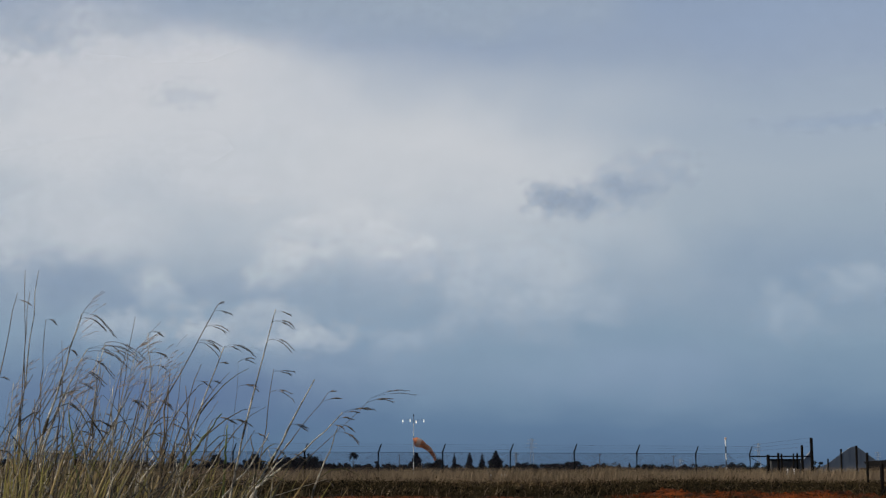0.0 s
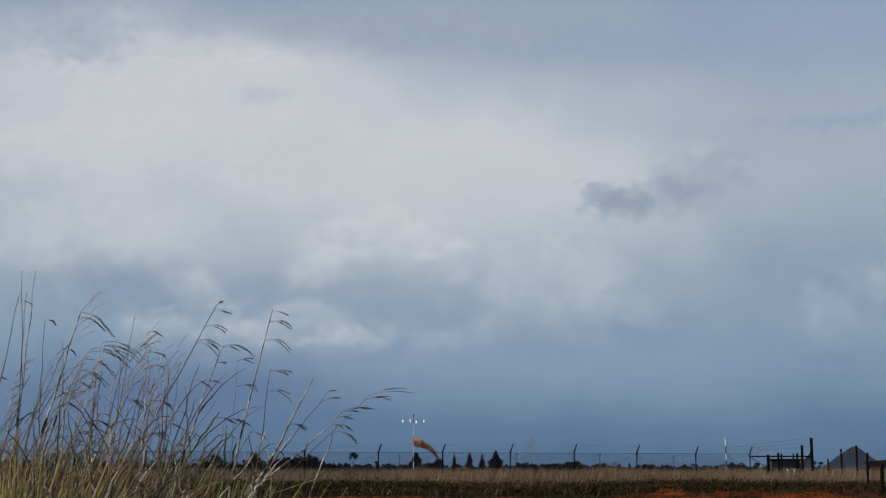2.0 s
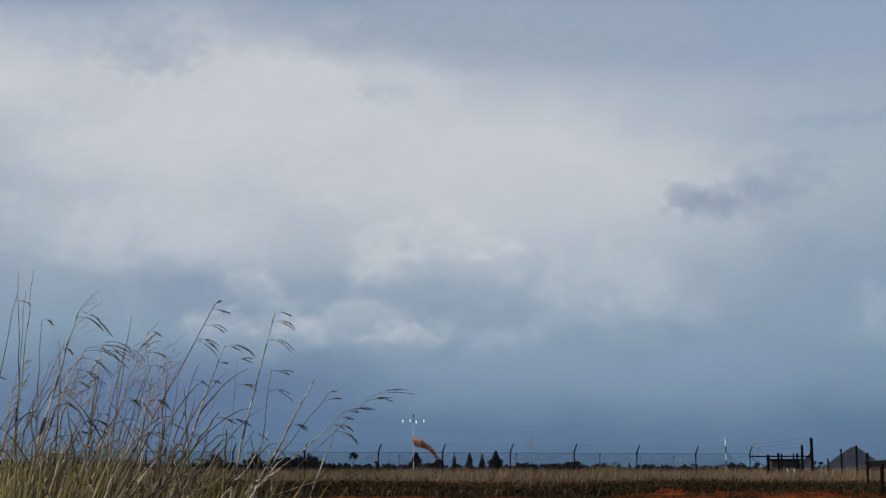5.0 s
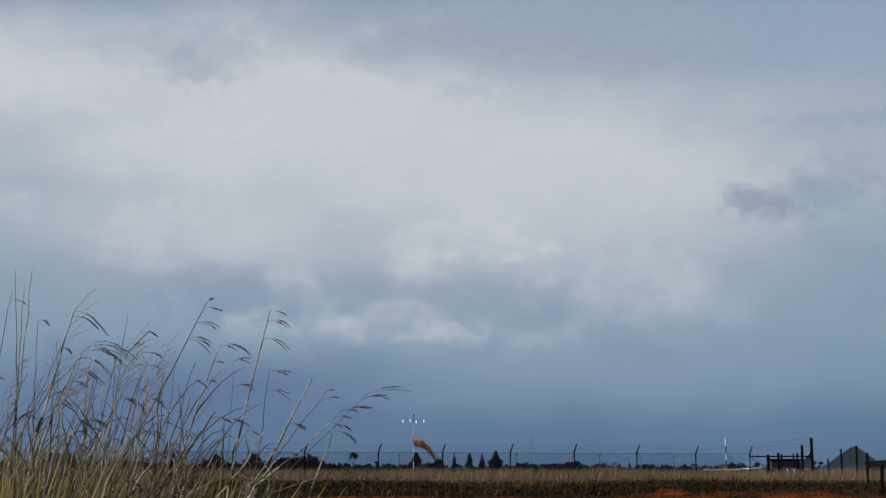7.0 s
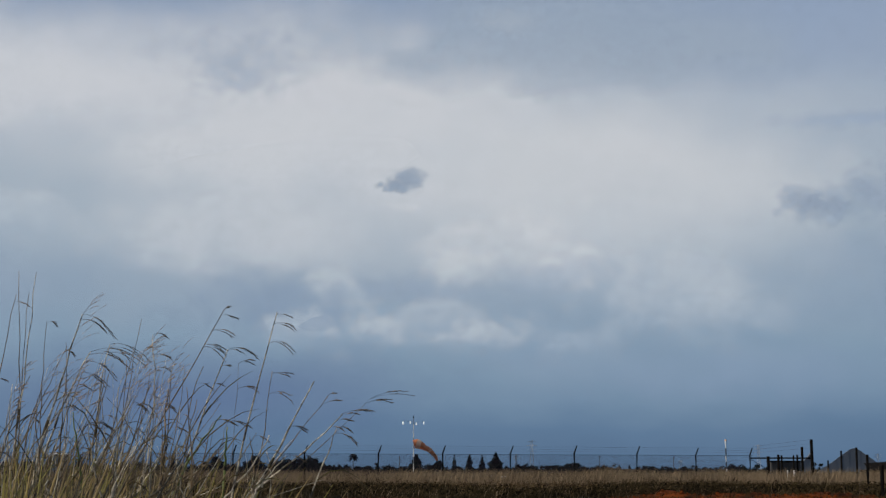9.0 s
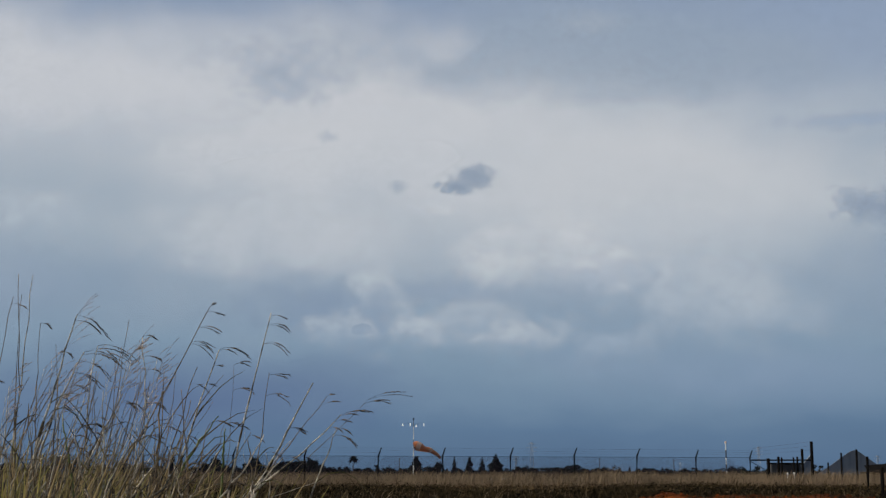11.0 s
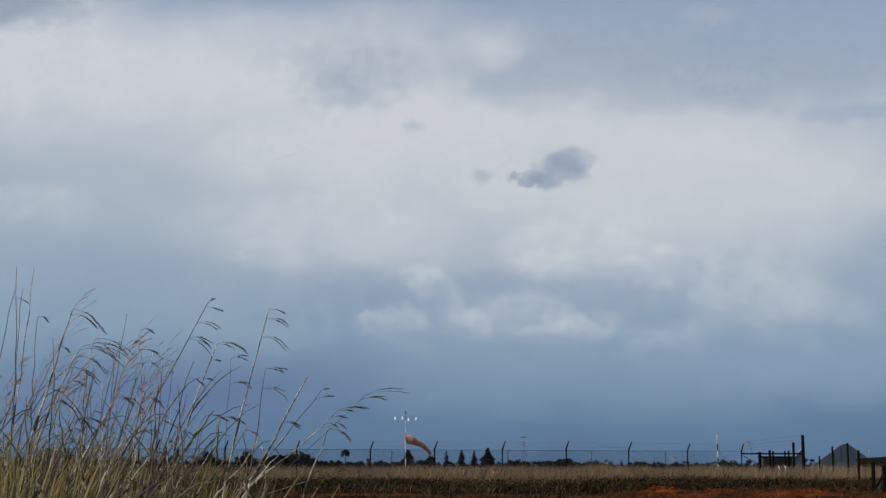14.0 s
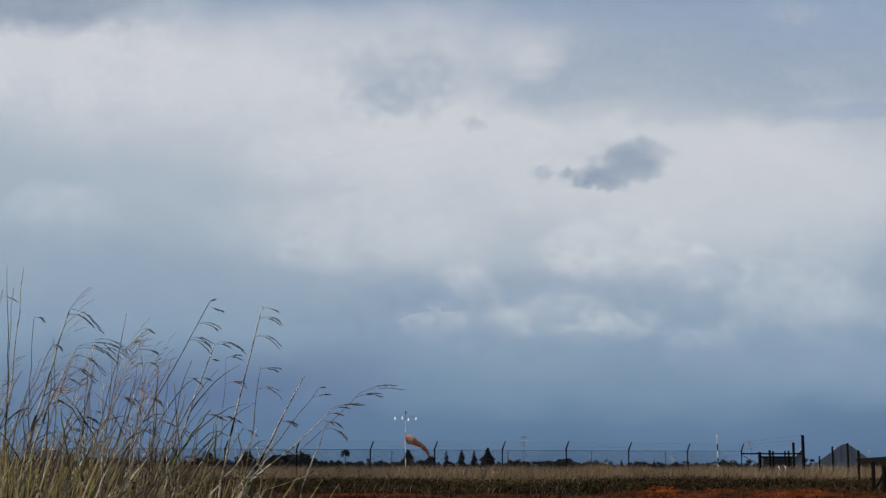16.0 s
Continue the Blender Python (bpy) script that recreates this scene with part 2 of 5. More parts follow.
def build_ground():
    ys = [-4800, -1500, -400, -100, -30, -10] + [i * 2.0 for i in range(0, 66)] + [135, 140, 146, 152, 160, 170, 185, 210, 250, 320, 450, 700, 1100, 1800, 3000, 4850]
    xs = [-4800, -2000, -800, -300, -120, -70] + [-50 + i * 2.0 for i in range(51)] + [70, 120, 300, 800, 2000, 4800]
    verts = [(x, y, ground_z(x, y)) for y in ys for x in xs]
    w = len(xs)
    faces = [(j * w + i, j * w + i + 1, (j + 1) * w + i + 1, (j + 1) * w + i) for j in range(len(ys) - 1) for i in range(w - 1)]
    tagged(raw("ground", verts, faces, M_SOIL), "flat brown airfield soil under dry grass", "ground", kind="structure")


BANKS = ((5.0, 13.4, 36.5, 44.3, 0.17), (-4.5, 5.4, 36.0, 40.8, 0.05))


def bank_z(x, y):
    """Height of the scraped red soil over the field."""
    best = 0.0
    for x0, x1, y0, y1, high in BANKS:
        ex = min(1.0, (x - x0) / 2, (x1 - x) / 2, (y - y0) / 1.5, (y1 - y) / 2.5)
        if ex > 0:
            lump = 0.55 + 1.1 * noise.noise((x * 0.8, y * 0.8, 9.0)) + 0.5 * noise.noise((x * 2.3, y * 1.9, 3.0))
            best = max(best, ex * high * max(lump, -0.2))
    return ground_z(x, y) + best


def build_red_earth(x0, x1, y0, y1, high):
    """A scraped bank of bare red soil."""
    nx, ny = int((x1 - x0) / 0.15) + 1, int((y1 - y0) / 0.2) + 1
    verts = [(x0 + i * 0.15, y0 + j * 0.2, bank_z(x0 + i * 0.15, y0 + j * 0.2) - (0.04 if i in (0, nx - 1) or j in (0, ny - 1) else -0.01)) for j in range(ny) for i in range(nx)]
    faces = [(j * nx + i, j * nx + i + 1, (j + 1) * nx + i + 1, (j + 1) * nx + i) for j in range(ny - 1) for i in range(nx - 1)]
    tagged(raw("earth_bank", verts, faces, M_RED), "low scraped bank of bare red earth", "earth bank", kind="structure")


def blades(name, label, count, region, height, width, material, seed, patch=0.15, lean=0.35, base=ground_z):
    """Thin upright blades scattered over a stretch of the field."""
    rng = random.Random(seed)
    verts, faces = [], []
    (y0, y1), half = region, 0.36
    for _ in range(count):
        y = y0 + (y1 - y0) * rng.random() ** 1.25
        x = (rng.random() * 2 - 1) * half * y
        n0 = 0.5 + 0.5 * noise.noise((x * patch, y * patch, seed))
        if rng.random() > 0.25 + 1.1 * n0:
            continue
        n1 = 0.5 + 0.5 * noise.noise((x * patch * 3.1, y * patch * 3.1, seed + 7.0))
        h = height * (0.40 + 0.60 * rng.random()) * (0.35 + 0.65 * n0 + 0.45 * n1)
        w = width * (0.5 + rng.random())
        lx, ly = lean * h * (rng.random() * 1.6 - 0.5), lean * h * (rng.random() * 2 - 1)
        a = rng.random() * 3.14
        ca, sa = math.cos(a) * w, math.sin(a) * w
        z = base(x, y) - 0.02
        i = len(verts)
        verts += [(x - ca, y - sa, z), (x + ca, y + sa, z), (x + lx * 0.4 - ca * 0.7, y + ly * 0.4 - sa * 0.7, z + h * 0.6),
                  (x + lx * 0.4 + ca * 0.7, y + ly * 0.4 + sa * 0.7, z + h * 0.6), (x + lx, y + ly, z + h)]
        faces += [(i, i + 1, i + 3, i + 2), (i + 2, i + 3, i + 4)]
    return tagged(raw(name, verts, faces, material), label, "grass", kind="stuff")


def clumps(name, label, count, region, size, material, seed):
    """Low tangled weeds: heaps of small leaves at all angles, in uneven drifts."""
    rng = random.Random(seed)
    verts, faces = [], []
    y0, y1 = region
    while count > 0:
        y = y0 + (y1 - y0) * rng.random()
        x = (rng.random() * 2 - 1) * 0.36 * y
        n0 = 0.5 + 0.5 * noise.noise((x * 0.14, y * 0.20, seed)) + 0.22 * noise.noise((x * 0.6, y * 0.6, seed + 3.0))
        if rng.random() > 2.2 * n0 - 0.45:
            continue
        count -= 1
        r = size * (0.45 + 0.9 * n0 * rng.random() + 0.25 * rng.random())
        z = ground_z(x, y)
        for _ in range(44):
            p = Vector((x + rng.gauss(0, r), y + rng.gauss(0, r), z + abs(rng.gauss(0, r * 0.55))))
            a = Vector((rng.uniform(-1, 1), rng.uniform(-1, 1), rng.uniform(-0.3, 1.2))).normalized() * rng.uniform(0.03, 0.09)
            q = a.cross(Vector((rng.random(), rng.random(), rng.random()))).normalized() * rng.uniform(0.006, 0.024)
            i = len(verts)
            verts += [tuple(p - a), tuple(p + q), tuple(p + a), tuple(p - q)]
            faces.append((i, i + 1, i + 2, i + 3))
    return tagged(raw(name, verts, faces, material), label, "weeds", kind="stuff")


def build_clods():
    """Lumps of red earth on the bank."""
    rng = random.Random(21)
    verts, faces = [], []
    for _ in range(900):
        x, y = rng.uniform(4.9, 13.2), rng.uniform(36.8, 43.5)
        z = bank_z(x, y) + 0.02
        r = 0.02 + 0.07 * rng.random() ** 3
        i = len(verts)
        for dx, dy, dz in ((1, 0, 0), (0, 1, 0), (-1, 0, 0), (0, -1, 0), (0, 0, 1), (0, 0, -1)):
            k = r * rng.uniform(0.6, 1.3)
            verts.append((x + dx * k, y + dy * k, z + dz * k * 0.7))
        faces += [(i + a, i + b, i + c) for a, b, c in ((0, 1, 4), (1, 2, 4), (2, 3, 4), (3, 0, 4), (1, 0, 5), (2, 1, 5), (3, 2, 5), (0, 3, 5))]
    tagged(raw("earth_clods", verts, faces, M_RED), "loose clods of red earth on the bank", "earth clods", kind="stuff")


build_ground()
build_clods()
for bank in BANKS:
    build_red_earth(*bank)
blades("dry_grass", "tall dry straw-coloured grass along the airfield fence", 86000, (64, 122), 0.98, 0.010, M_DRY, 3, patch=0.30, lean=0.5)
clumps("weeds", "low dark brown weeds on the bank before the fence", 2500, (42, 63), 0.25, M_WEED, 5)
clumps("brown_weeds", "withered brown weed clumps on the bank", 420, (43, 66), 0.20, M_BROWN, 15)
blades("brown_grass", "patchy brown grass between weeds and dry grass", 16000, (56, 80), 0.40, 0.008, M_BROWN, 6, patch=0.55, lean=0.9)
blades("sparse_grass", "sparse dry grass tufts among dark weeds", 4200, (40, 80), 0.42, 0.006, M_DRY, 8, patch=1.1, lean=0.9)
blades("bank_weeds", "scattered dark weeds on bare red earth", 30000, (35, 47), 0.15, 0.008, M_WEED, 9, patch=0.9, lean=1.2, base=bank_z)
blades("far_grass", "pale dry grass on the far airfield", 16000, (122, 330), 0.55, 0.05, M_DRY, 11, patch=0.05)


# ---------------------------------------------------------------- clouds
CLOUDS = []


def lobe(root, name, a, c, at, material, seed):
    """One billow of a cloud, bulging towards the viewer."""
    nx, nz = 18, 12
    verts, faces = [], []
    for j in range(nz + 1):
        for i in range(nx + 1):
            x, z = 2 * i / nx - 1, 2 * j / nz - 1
            bulge = max(0.0, 1 - 0.5 * (x * x + z * z)) * c * 0.06 + c * 0.02 * noise.noise((x * 2.3, z * 2.3, seed))
            verts.append((x * a, -bulge, z * c))
    w = nx + 1
    for j in range(nz):
        for i in range(nx):
            faces.append((j * w + i, j * w + i + 1, (j + 1) * w + i + 1, (j + 1) * w + i))
    ob = raw(name, verts, faces, material, root)
    ob.location = at
    for f in ob.data.polygons:
        f.use_smooth = True
    return ob


def cloud(b, e, v, rise, wide, high, d, top, low, density, soft=0.6, rag=0.5, grain=2.0, label="soft grey cloud drifting over the airfield", near=None, tilt=0, crisp=0.0, lobes=()):
    """A drifting cloud of one or more billows. v, rise: drift in units of the lens a second (right, down); wide, high: half sizes in the same units.
    lobes: further billows (right, up, size) relative to the first."""
    k = d / 2413.0
    a, c = wide * k / 0.59, high * k / 0.59
    seed = len(CLOUDS) + 1
    at = spot(b, e, d)
    root = empty("cloud", at, label, "cloud", "drifting clouds")
    lobe(root, "billow", a, c, (0, 0, 0), cloud_mat("vapour", top, low, density, soft, rag, grain / (0.35 * (a + c)) * 0.7, crisp, seed), seed)
    for i, (lx, lz, size) in enumerate(lobes):
        lobe(root, "billow", a * size, c * size, (lx * a, -14.0 * (i + 1), lz * c),
             cloud_mat("vapour", top, low, density, soft, rag, grain / (0.5 * (a + c) * size), crisp, seed + 40 + i), seed + 40 + i)
    CLOUDS.append((root, at, v, rise, d, near, tilt, (b, e)))
    return root


BRIGHT, DARK = "broad pale grey cloud lit from above", "small dark slate-grey scud cloud"
# broad luminous deck
cloud(-0.13328, 0.23305, 37, 1, 880, 260, 4400, (205, 208, 213), (194, 200, 208), 0.95, 0.8, 0.45, 1.8, BRIGHT, lobes=((0.22, -0.1, 0.55), (-0.25, 0.08, 0.5)))
cloud(-0.25889, 0.29671, 40, 1, 520, 170, 4330, (207, 209, 214), (198, 202, 209), 0.85, 0.8, 0.45, 1.6, BRIGHT, lobes=((0.2, 0.05, 0.5),))
cloud(-0.61077, 0.30115, 53, 1, 720, 190, 4260, (205, 208, 214), (196, 201, 209), 1.0, 0.7, 0.45, 1.8, BRIGHT, lobes=((0.25, -0.1, 0.5), (-0.2, 0.1, 0.5)))
cloud(0.00677, 0.21355, 36, 0.5, 520, 150, 4210, (203, 206, 211), (184, 192, 201), 0.65, 0.8, 0.5, 2.0, BRIGHT)
cloud(-0.28764, 0.17275, 37, 0.5, 420, 85, 4160, (198, 203, 210), (178, 188, 200), 0.75, 0.7, 0.6, 2.0, BRIGHT)
# thin uneven veils
cloud(-0.20462, 0.20707, 36, 0, 1400, 330, 4500, (192, 198, 205), (166, 179, 194), 0.35, 0.8, 0.5, 4.0, "thin uneven veil of pale cloud")
cloud(-0.07669, 0.11566, 35, 0, 1100, 110, 4110, (160, 175, 191), (126, 148, 174), 0.45, 0.8, 0.6, 4.0, "thin uneven veil of blue-grey cloud")
# cumulus heads and their shaded undersides
CU, PUFF = "pale cumulus with a ragged outline", "small pale cumulus puff"
cloud(-0.06248, 0.15488, 31.5, 1.2, 205, 84, 4050, (208, 211, 216), (180, 190, 202), 0.6, 0.75, 0.95, 1.5, "pale cumulus head with a shaded base", crisp=0.8, lobes=((0.32, -0.16, 0.6), (-0.30, -0.12, 0.55)))
cloud(0.06339, 0.16210, 33, 0.5, 410, 150, 4130, (188, 196, 205), (172, 184, 198), 0.65, 0.85, 0.5, 2.2, "thin uneven veil of pale cloud")
cloud(-0.02888, 0.14218, 32, 0.8, 170, 52, 4020, (168, 180, 196), (156, 171, 190), 0.6, 0.85, 0.8, 1.8, "soft shaded underside of a cumulus")
cloud(-0.14292, 0.09518, 34, -1.2, 215, 70, 3990, (194, 201, 209), (154, 170, 189), 0.55, 0.75, 1.0, 1.6, "low pale cumulus with a blue-grey base", crisp=0.75, lobes=((0.30, -0.14, 0.62), (-0.26, -0.10, 0.5)))
cloud(-0.14787, 0.12952, 35, -0.3, 180, 36, 3960, (142, 159, 181), (134, 153, 177), 0.5, 0.85, 0.8, 1.8, "thin dark shelf above a low cumulus")
cloud(-0.21531, 0.12279, 36, -0.5, 66, 68, 3930, (192, 200, 208), (164, 178, 195), 0.65, 0.7, 0.7, 1.2, PUFF, crisp=0.6)
cloud(-0.13126, 0.13458, 38, -1, 80, 56, 3930, (196, 203, 209), (168, 181, 197), 0.6, 0.75, 0.7, 1.3, PUFF, crisp=0.5)
cloud(-0.24054, 0.09477, 36, -0.5, 110, 55, 3900, (184, 194, 205), (150, 167, 188), 0.65, 0.75, 0.75, 1.4, PUFF, crisp=0.5)
cloud(0.07362, 0.13880, 31, 3.5, 165, 88, 3900, (190, 198, 206), (168, 181, 196), 0.65, 0.75, 0.8, 1.3, CU, crisp=0.8)
cloud(0.03993, 0.10311, 32, 0.8, 190, 75, 3870, (178, 189, 201), (150, 167, 187), 0.6, 0.8, 0.85, 1.7, CU, crisp=0.5)
cloud(-0.02656, 0.08769, 33, 0, 110, 46, 3840, (168, 182, 198), (138, 158, 181), 0.65, 0.75, 0.8, 1.5, PUFF, crisp=0.5)
cloud(0.25624, 0.10311, 34, -0.5, 110, 80, 3840, (172, 186, 200), (142, 162, 184), 0.55, 0.75, 0.85, 1.5, CU, crisp=0.5)
cloud(0.30952, 0.12952, 34, -0.5, 140, 52, 3810, (176, 189, 202), (150, 168, 189), 0.55, 0.75, 0.85, 1.6, PUFF, crisp=0.5)
cloud(-0.35961, 0.18130, 12, 0, 160, 70, 3780, (190, 198, 207), (158, 174, 192), 0.7, 0.75, 0.75, 1.5, CU, crisp=0.6)
# soft blue-grey troughs between the banks
cloud(-0.50331, 0.13458, 36, 0, 430, 120, 3770, (150, 167, 187), (128, 149, 175), 0.6, 0.9, 0.5, 1.8, "soft trough of blue-grey cloud")
cloud(-0.27757, 0.13458, 40, 3.5, 200, 80, 3905, (134, 153, 177), (122, 143, 171), 0.65, 0.9, 0.7, 1.8, "soft trough of blue-grey cloud")
cloud(0.26622, 0.14302, 22, 0, 300, 150, 3950, (138, 158, 181), (126, 149, 175), 0.5, 0.9, 0.4, 1.4, "soft trough of blue-grey cloud")
cloud(-0.20393, 0.05463, 3, 0, 600, 115, 4480, (98, 119, 154), (86, 107, 146), 0.9, 0.9, 0.4, 1.6, "soft trough of blue-grey cloud")
cloud(0.03176, 0.13247, 33, 1.5, 160, 80, 3880, (184, 193, 204), (160, 175, 192), 0.65, 0.8, 0.85, 1.6, "pale cumulus with a ragged outline", crisp=0.7)
cloud(0.09417, 0.11356, 33, 1, 150, 56, 3850, (174, 186, 199), (150, 167, 187), 0.6, 0.8, 0.85, 1.6, "small pale cumulus puff", crisp=0.7)
cloud(-0.05957, 0.06781, 46, -0.5, 380, 75, 4470, (142, 162, 184), (126, 148, 174), 0.6, 0.9, 0.5, 1.8, "thin uneven veil of blue-grey cloud")
cloud(0.14649, 0.06988, 24, 0, 340, 85, 4440, (142, 162, 186), (132, 153, 180), 0.55, 0.9, 0.5, 1.8, "thin uneven veil of blue-grey cloud")
# dark scud
cloud(0.08485, 0.19717, 50.5, 0.3, 74, 44, 3300, (150, 164, 183), (138, 154, 175), 0.95, 0.65, 0.7, 1.8, DARK)
cloud(0.13569, 0.20621, 50, 0.5, 160, 62, 3350, (152, 166, 185), (142, 159, 180), 0.95, 0.75, 0.8, 2.0, DARK, tilt=-20)
cloud(-0.24749, 0.20061, 58.8, -3.2, 35, 22, 4950, (144, 159, 178), (136, 152, 173), 0.68, 0.68, 0.6, 1.5, DARK, near=1900, lobes=((0.14, 0.06, 0.85),))
cloud(-0.23618, 0.20319, 53.5, -1.2, 30, 11, 4990, (142, 157, 176), (134, 151, 172), 0.9, 0.6, 0.8, 2.0, DARK, near=2000)
cloud(-0.28453, 0.19760, 55, -2.6, 20, 14, 4970, (158, 170, 185), (152, 166, 183), 0.7, 0.8, 0.5, 1.3, DARK, near=3300)
cloud(-0.31190, 0.33013, 42, 7.5, 135, 82, 3400, (156, 169, 187), (150, 165, 185), 0.75, 0.8, 0.7, 2.4, "ragged grey cloud trailing wisps")
cloud(-0.36397, 0.33685, 46, 6, 130, 60, 3430, (162, 174, 190), (156, 169, 187), 0.25, 0.8, 0.7, 2.4, "ragged grey cloud trailing wisps")
cloud(-0.80547, 0.35034, 75, 1, 310, 64, 3400, (140, 153, 172), (152, 165, 183), 1.0, 0.6, 0.5, 2.2, "ragged grey cloud trailing wisps")
cloud(-0.03678, 0.35891, 34, 9.6, 620, 130, 3500, (149, 165, 185), (158, 171, 187), 0.95, 0.65, 0.5, 2.2, "broad slate-blue cloud band", crisp=-0.4)
cloud(0.28730, 0.33910, 3, 1, 560, 150, 3550, (141, 160, 188), (152, 168, 191), 0.75, 0.8, 0.4, 1.6, "broad slate-blue cloud band")
cloud(0.30504, 0.25705, 4, -1, 220, 22, 3450, (146, 163, 188), (150, 167, 190), 0.6, 0.8, 0.6, 2.6, "thin grey streak of cloud", tilt=-4)
cloud(-0.19403, 0.27770, 72, -2, 84, 34, 3300, (172, 182, 195), (166, 177, 192), 0.5, 0.95, 0.9, 2.4, DARK)
cloud(-0.24521, 0.33237, 78, -1, 90, 32, 3300, (166, 177, 191), (160, 172, 188), 0.6, 0.8, 0.6, 2.0, DARK)
cloud(-0.34145, 0.23653, 56, -2.6, 18, 13, 4955, (162, 173, 188), (156, 168, 185), 0.6, 0.8, 0.8, 1.6, DARK, near=3350)


# ---------------------------------------------------------------- airfield fence
FENCE_STEP, FENCE_Y = 4.3, 80.0
FC, FS = 0.923, 0.384


def fence_at(k):
    x, y = FENCE_STEP * FC * k, FENCE_Y + FENCE_STEP * FS * k
    return Vector((x, y, 0))


def build_fence():
    root = empty("chain_link_fence", (0, FENCE_Y, 0), "dark steel chain-link fence topped with barbed wire", "fence")
    o = Vector((0, FENCE_Y, 0))
    bm = bmesh.new()
    tube(bm, [(0, 0, -0.3), (0, 0, 1.74), (0.03, -0.01, 1.80), (0.17, -0.06, 2.20)], [0.05, 0.05, 0.045, 0.03], 8)
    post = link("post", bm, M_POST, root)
    # the bays are of uneven length
    ks = (-8.2, -7.3, -6.4, -5.55, -4.66, -3.766, -2.886, -1.933, -0.93, 0, 1, 2, 3, 4, 4.95)
    for i, k in enumerate(ks):
        ob = post if i == 0 else post.copy()
        if i:
            scene.collection.objects.link(ob)
        p = fence_at(k) - o
        ob.matrix_basis = pose(p.x, p.y, ground_z(p.x, p.y + FENCE_Y), (i * 37 % 5 - 2) * 0.5, (i * 53 % 7 - 3) * 0.4, 0)
    a, b = fence_at(-9) - o, fence_at(5) - o
    bm = bmesh.new()
    tube(bm, [a + Vector((0, 0, 1.70)), b + Vector((0, 0, 1.70))], 0.011, 6)
    part("top_rail", bm, M_POST, root)
    for h, (ox, oy) in ((1.90, (0.06, -0.02)), (2.03, (0.11, -0.04)), (2.17, (0.16, -0.055))):
        bm = bmesh.new()
        pts = []
        for k in range(-9, 5):
            for s in (0, 0.5):
                q = fence_at(k + s) - o
                pts.append(q + Vector((ox, oy, h - (0.02 if s else 0))))
        pts.append(b + Vector((ox, oy, h)))
        tube(bm, pts, 0.0032, 4)
        part("barbed_wire", bm, M_WIRE, root)
    verts, faces = [], []
    length = FENCE_STEP * 14
    d = (b - a).normalized()
    step, top = 0.075, 1.70
    n = int(length / step)
    for i in range(n):
        for s in (1, -1):
            x0 = i * step
            x1 = x0 + s * top
            if x1 < 0 or x1 > length:
                continue
            p, q = a + d * x0, a + d * x1 + Vector((0, 0, top))
            side = d * 0.0045
            j = len(verts)
            verts += [p - side, p + side, q + side, q - side]
            faces.append((j, j + 1, j + 2, j + 3))
    mesh = raw("wire_mesh", [tuple(v) for v in verts], faces, M_WIRE, root)
    tagged(mesh, "fine steel chain-link mesh", kind="stuff")


build_fence()


def pole_thing(name, label, category, b, d, top_e, r, group=""):
    x = b * d
    root = empty(name, (x, d, ground_z(x, d) - 0.1), label, category, group)
    h = EYE + top_e * d - ground_z(x, d) + 0.1
    bm = bmesh.new()
    tube(bm, [(0, 0, 0), (0, 0, h * 0.5), (0.01, 0, h)], [r, r * 0.97, r * 0.93], 10)
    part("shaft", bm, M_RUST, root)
    bm = bmesh.new()
    tube(bm, [(0.01, 0, h - 0.01), (0.01, 0, h + 0.03)], [r * 1.12, r * 0.8], 10)
    part("cap", bm, M_RUST, root)
    return root


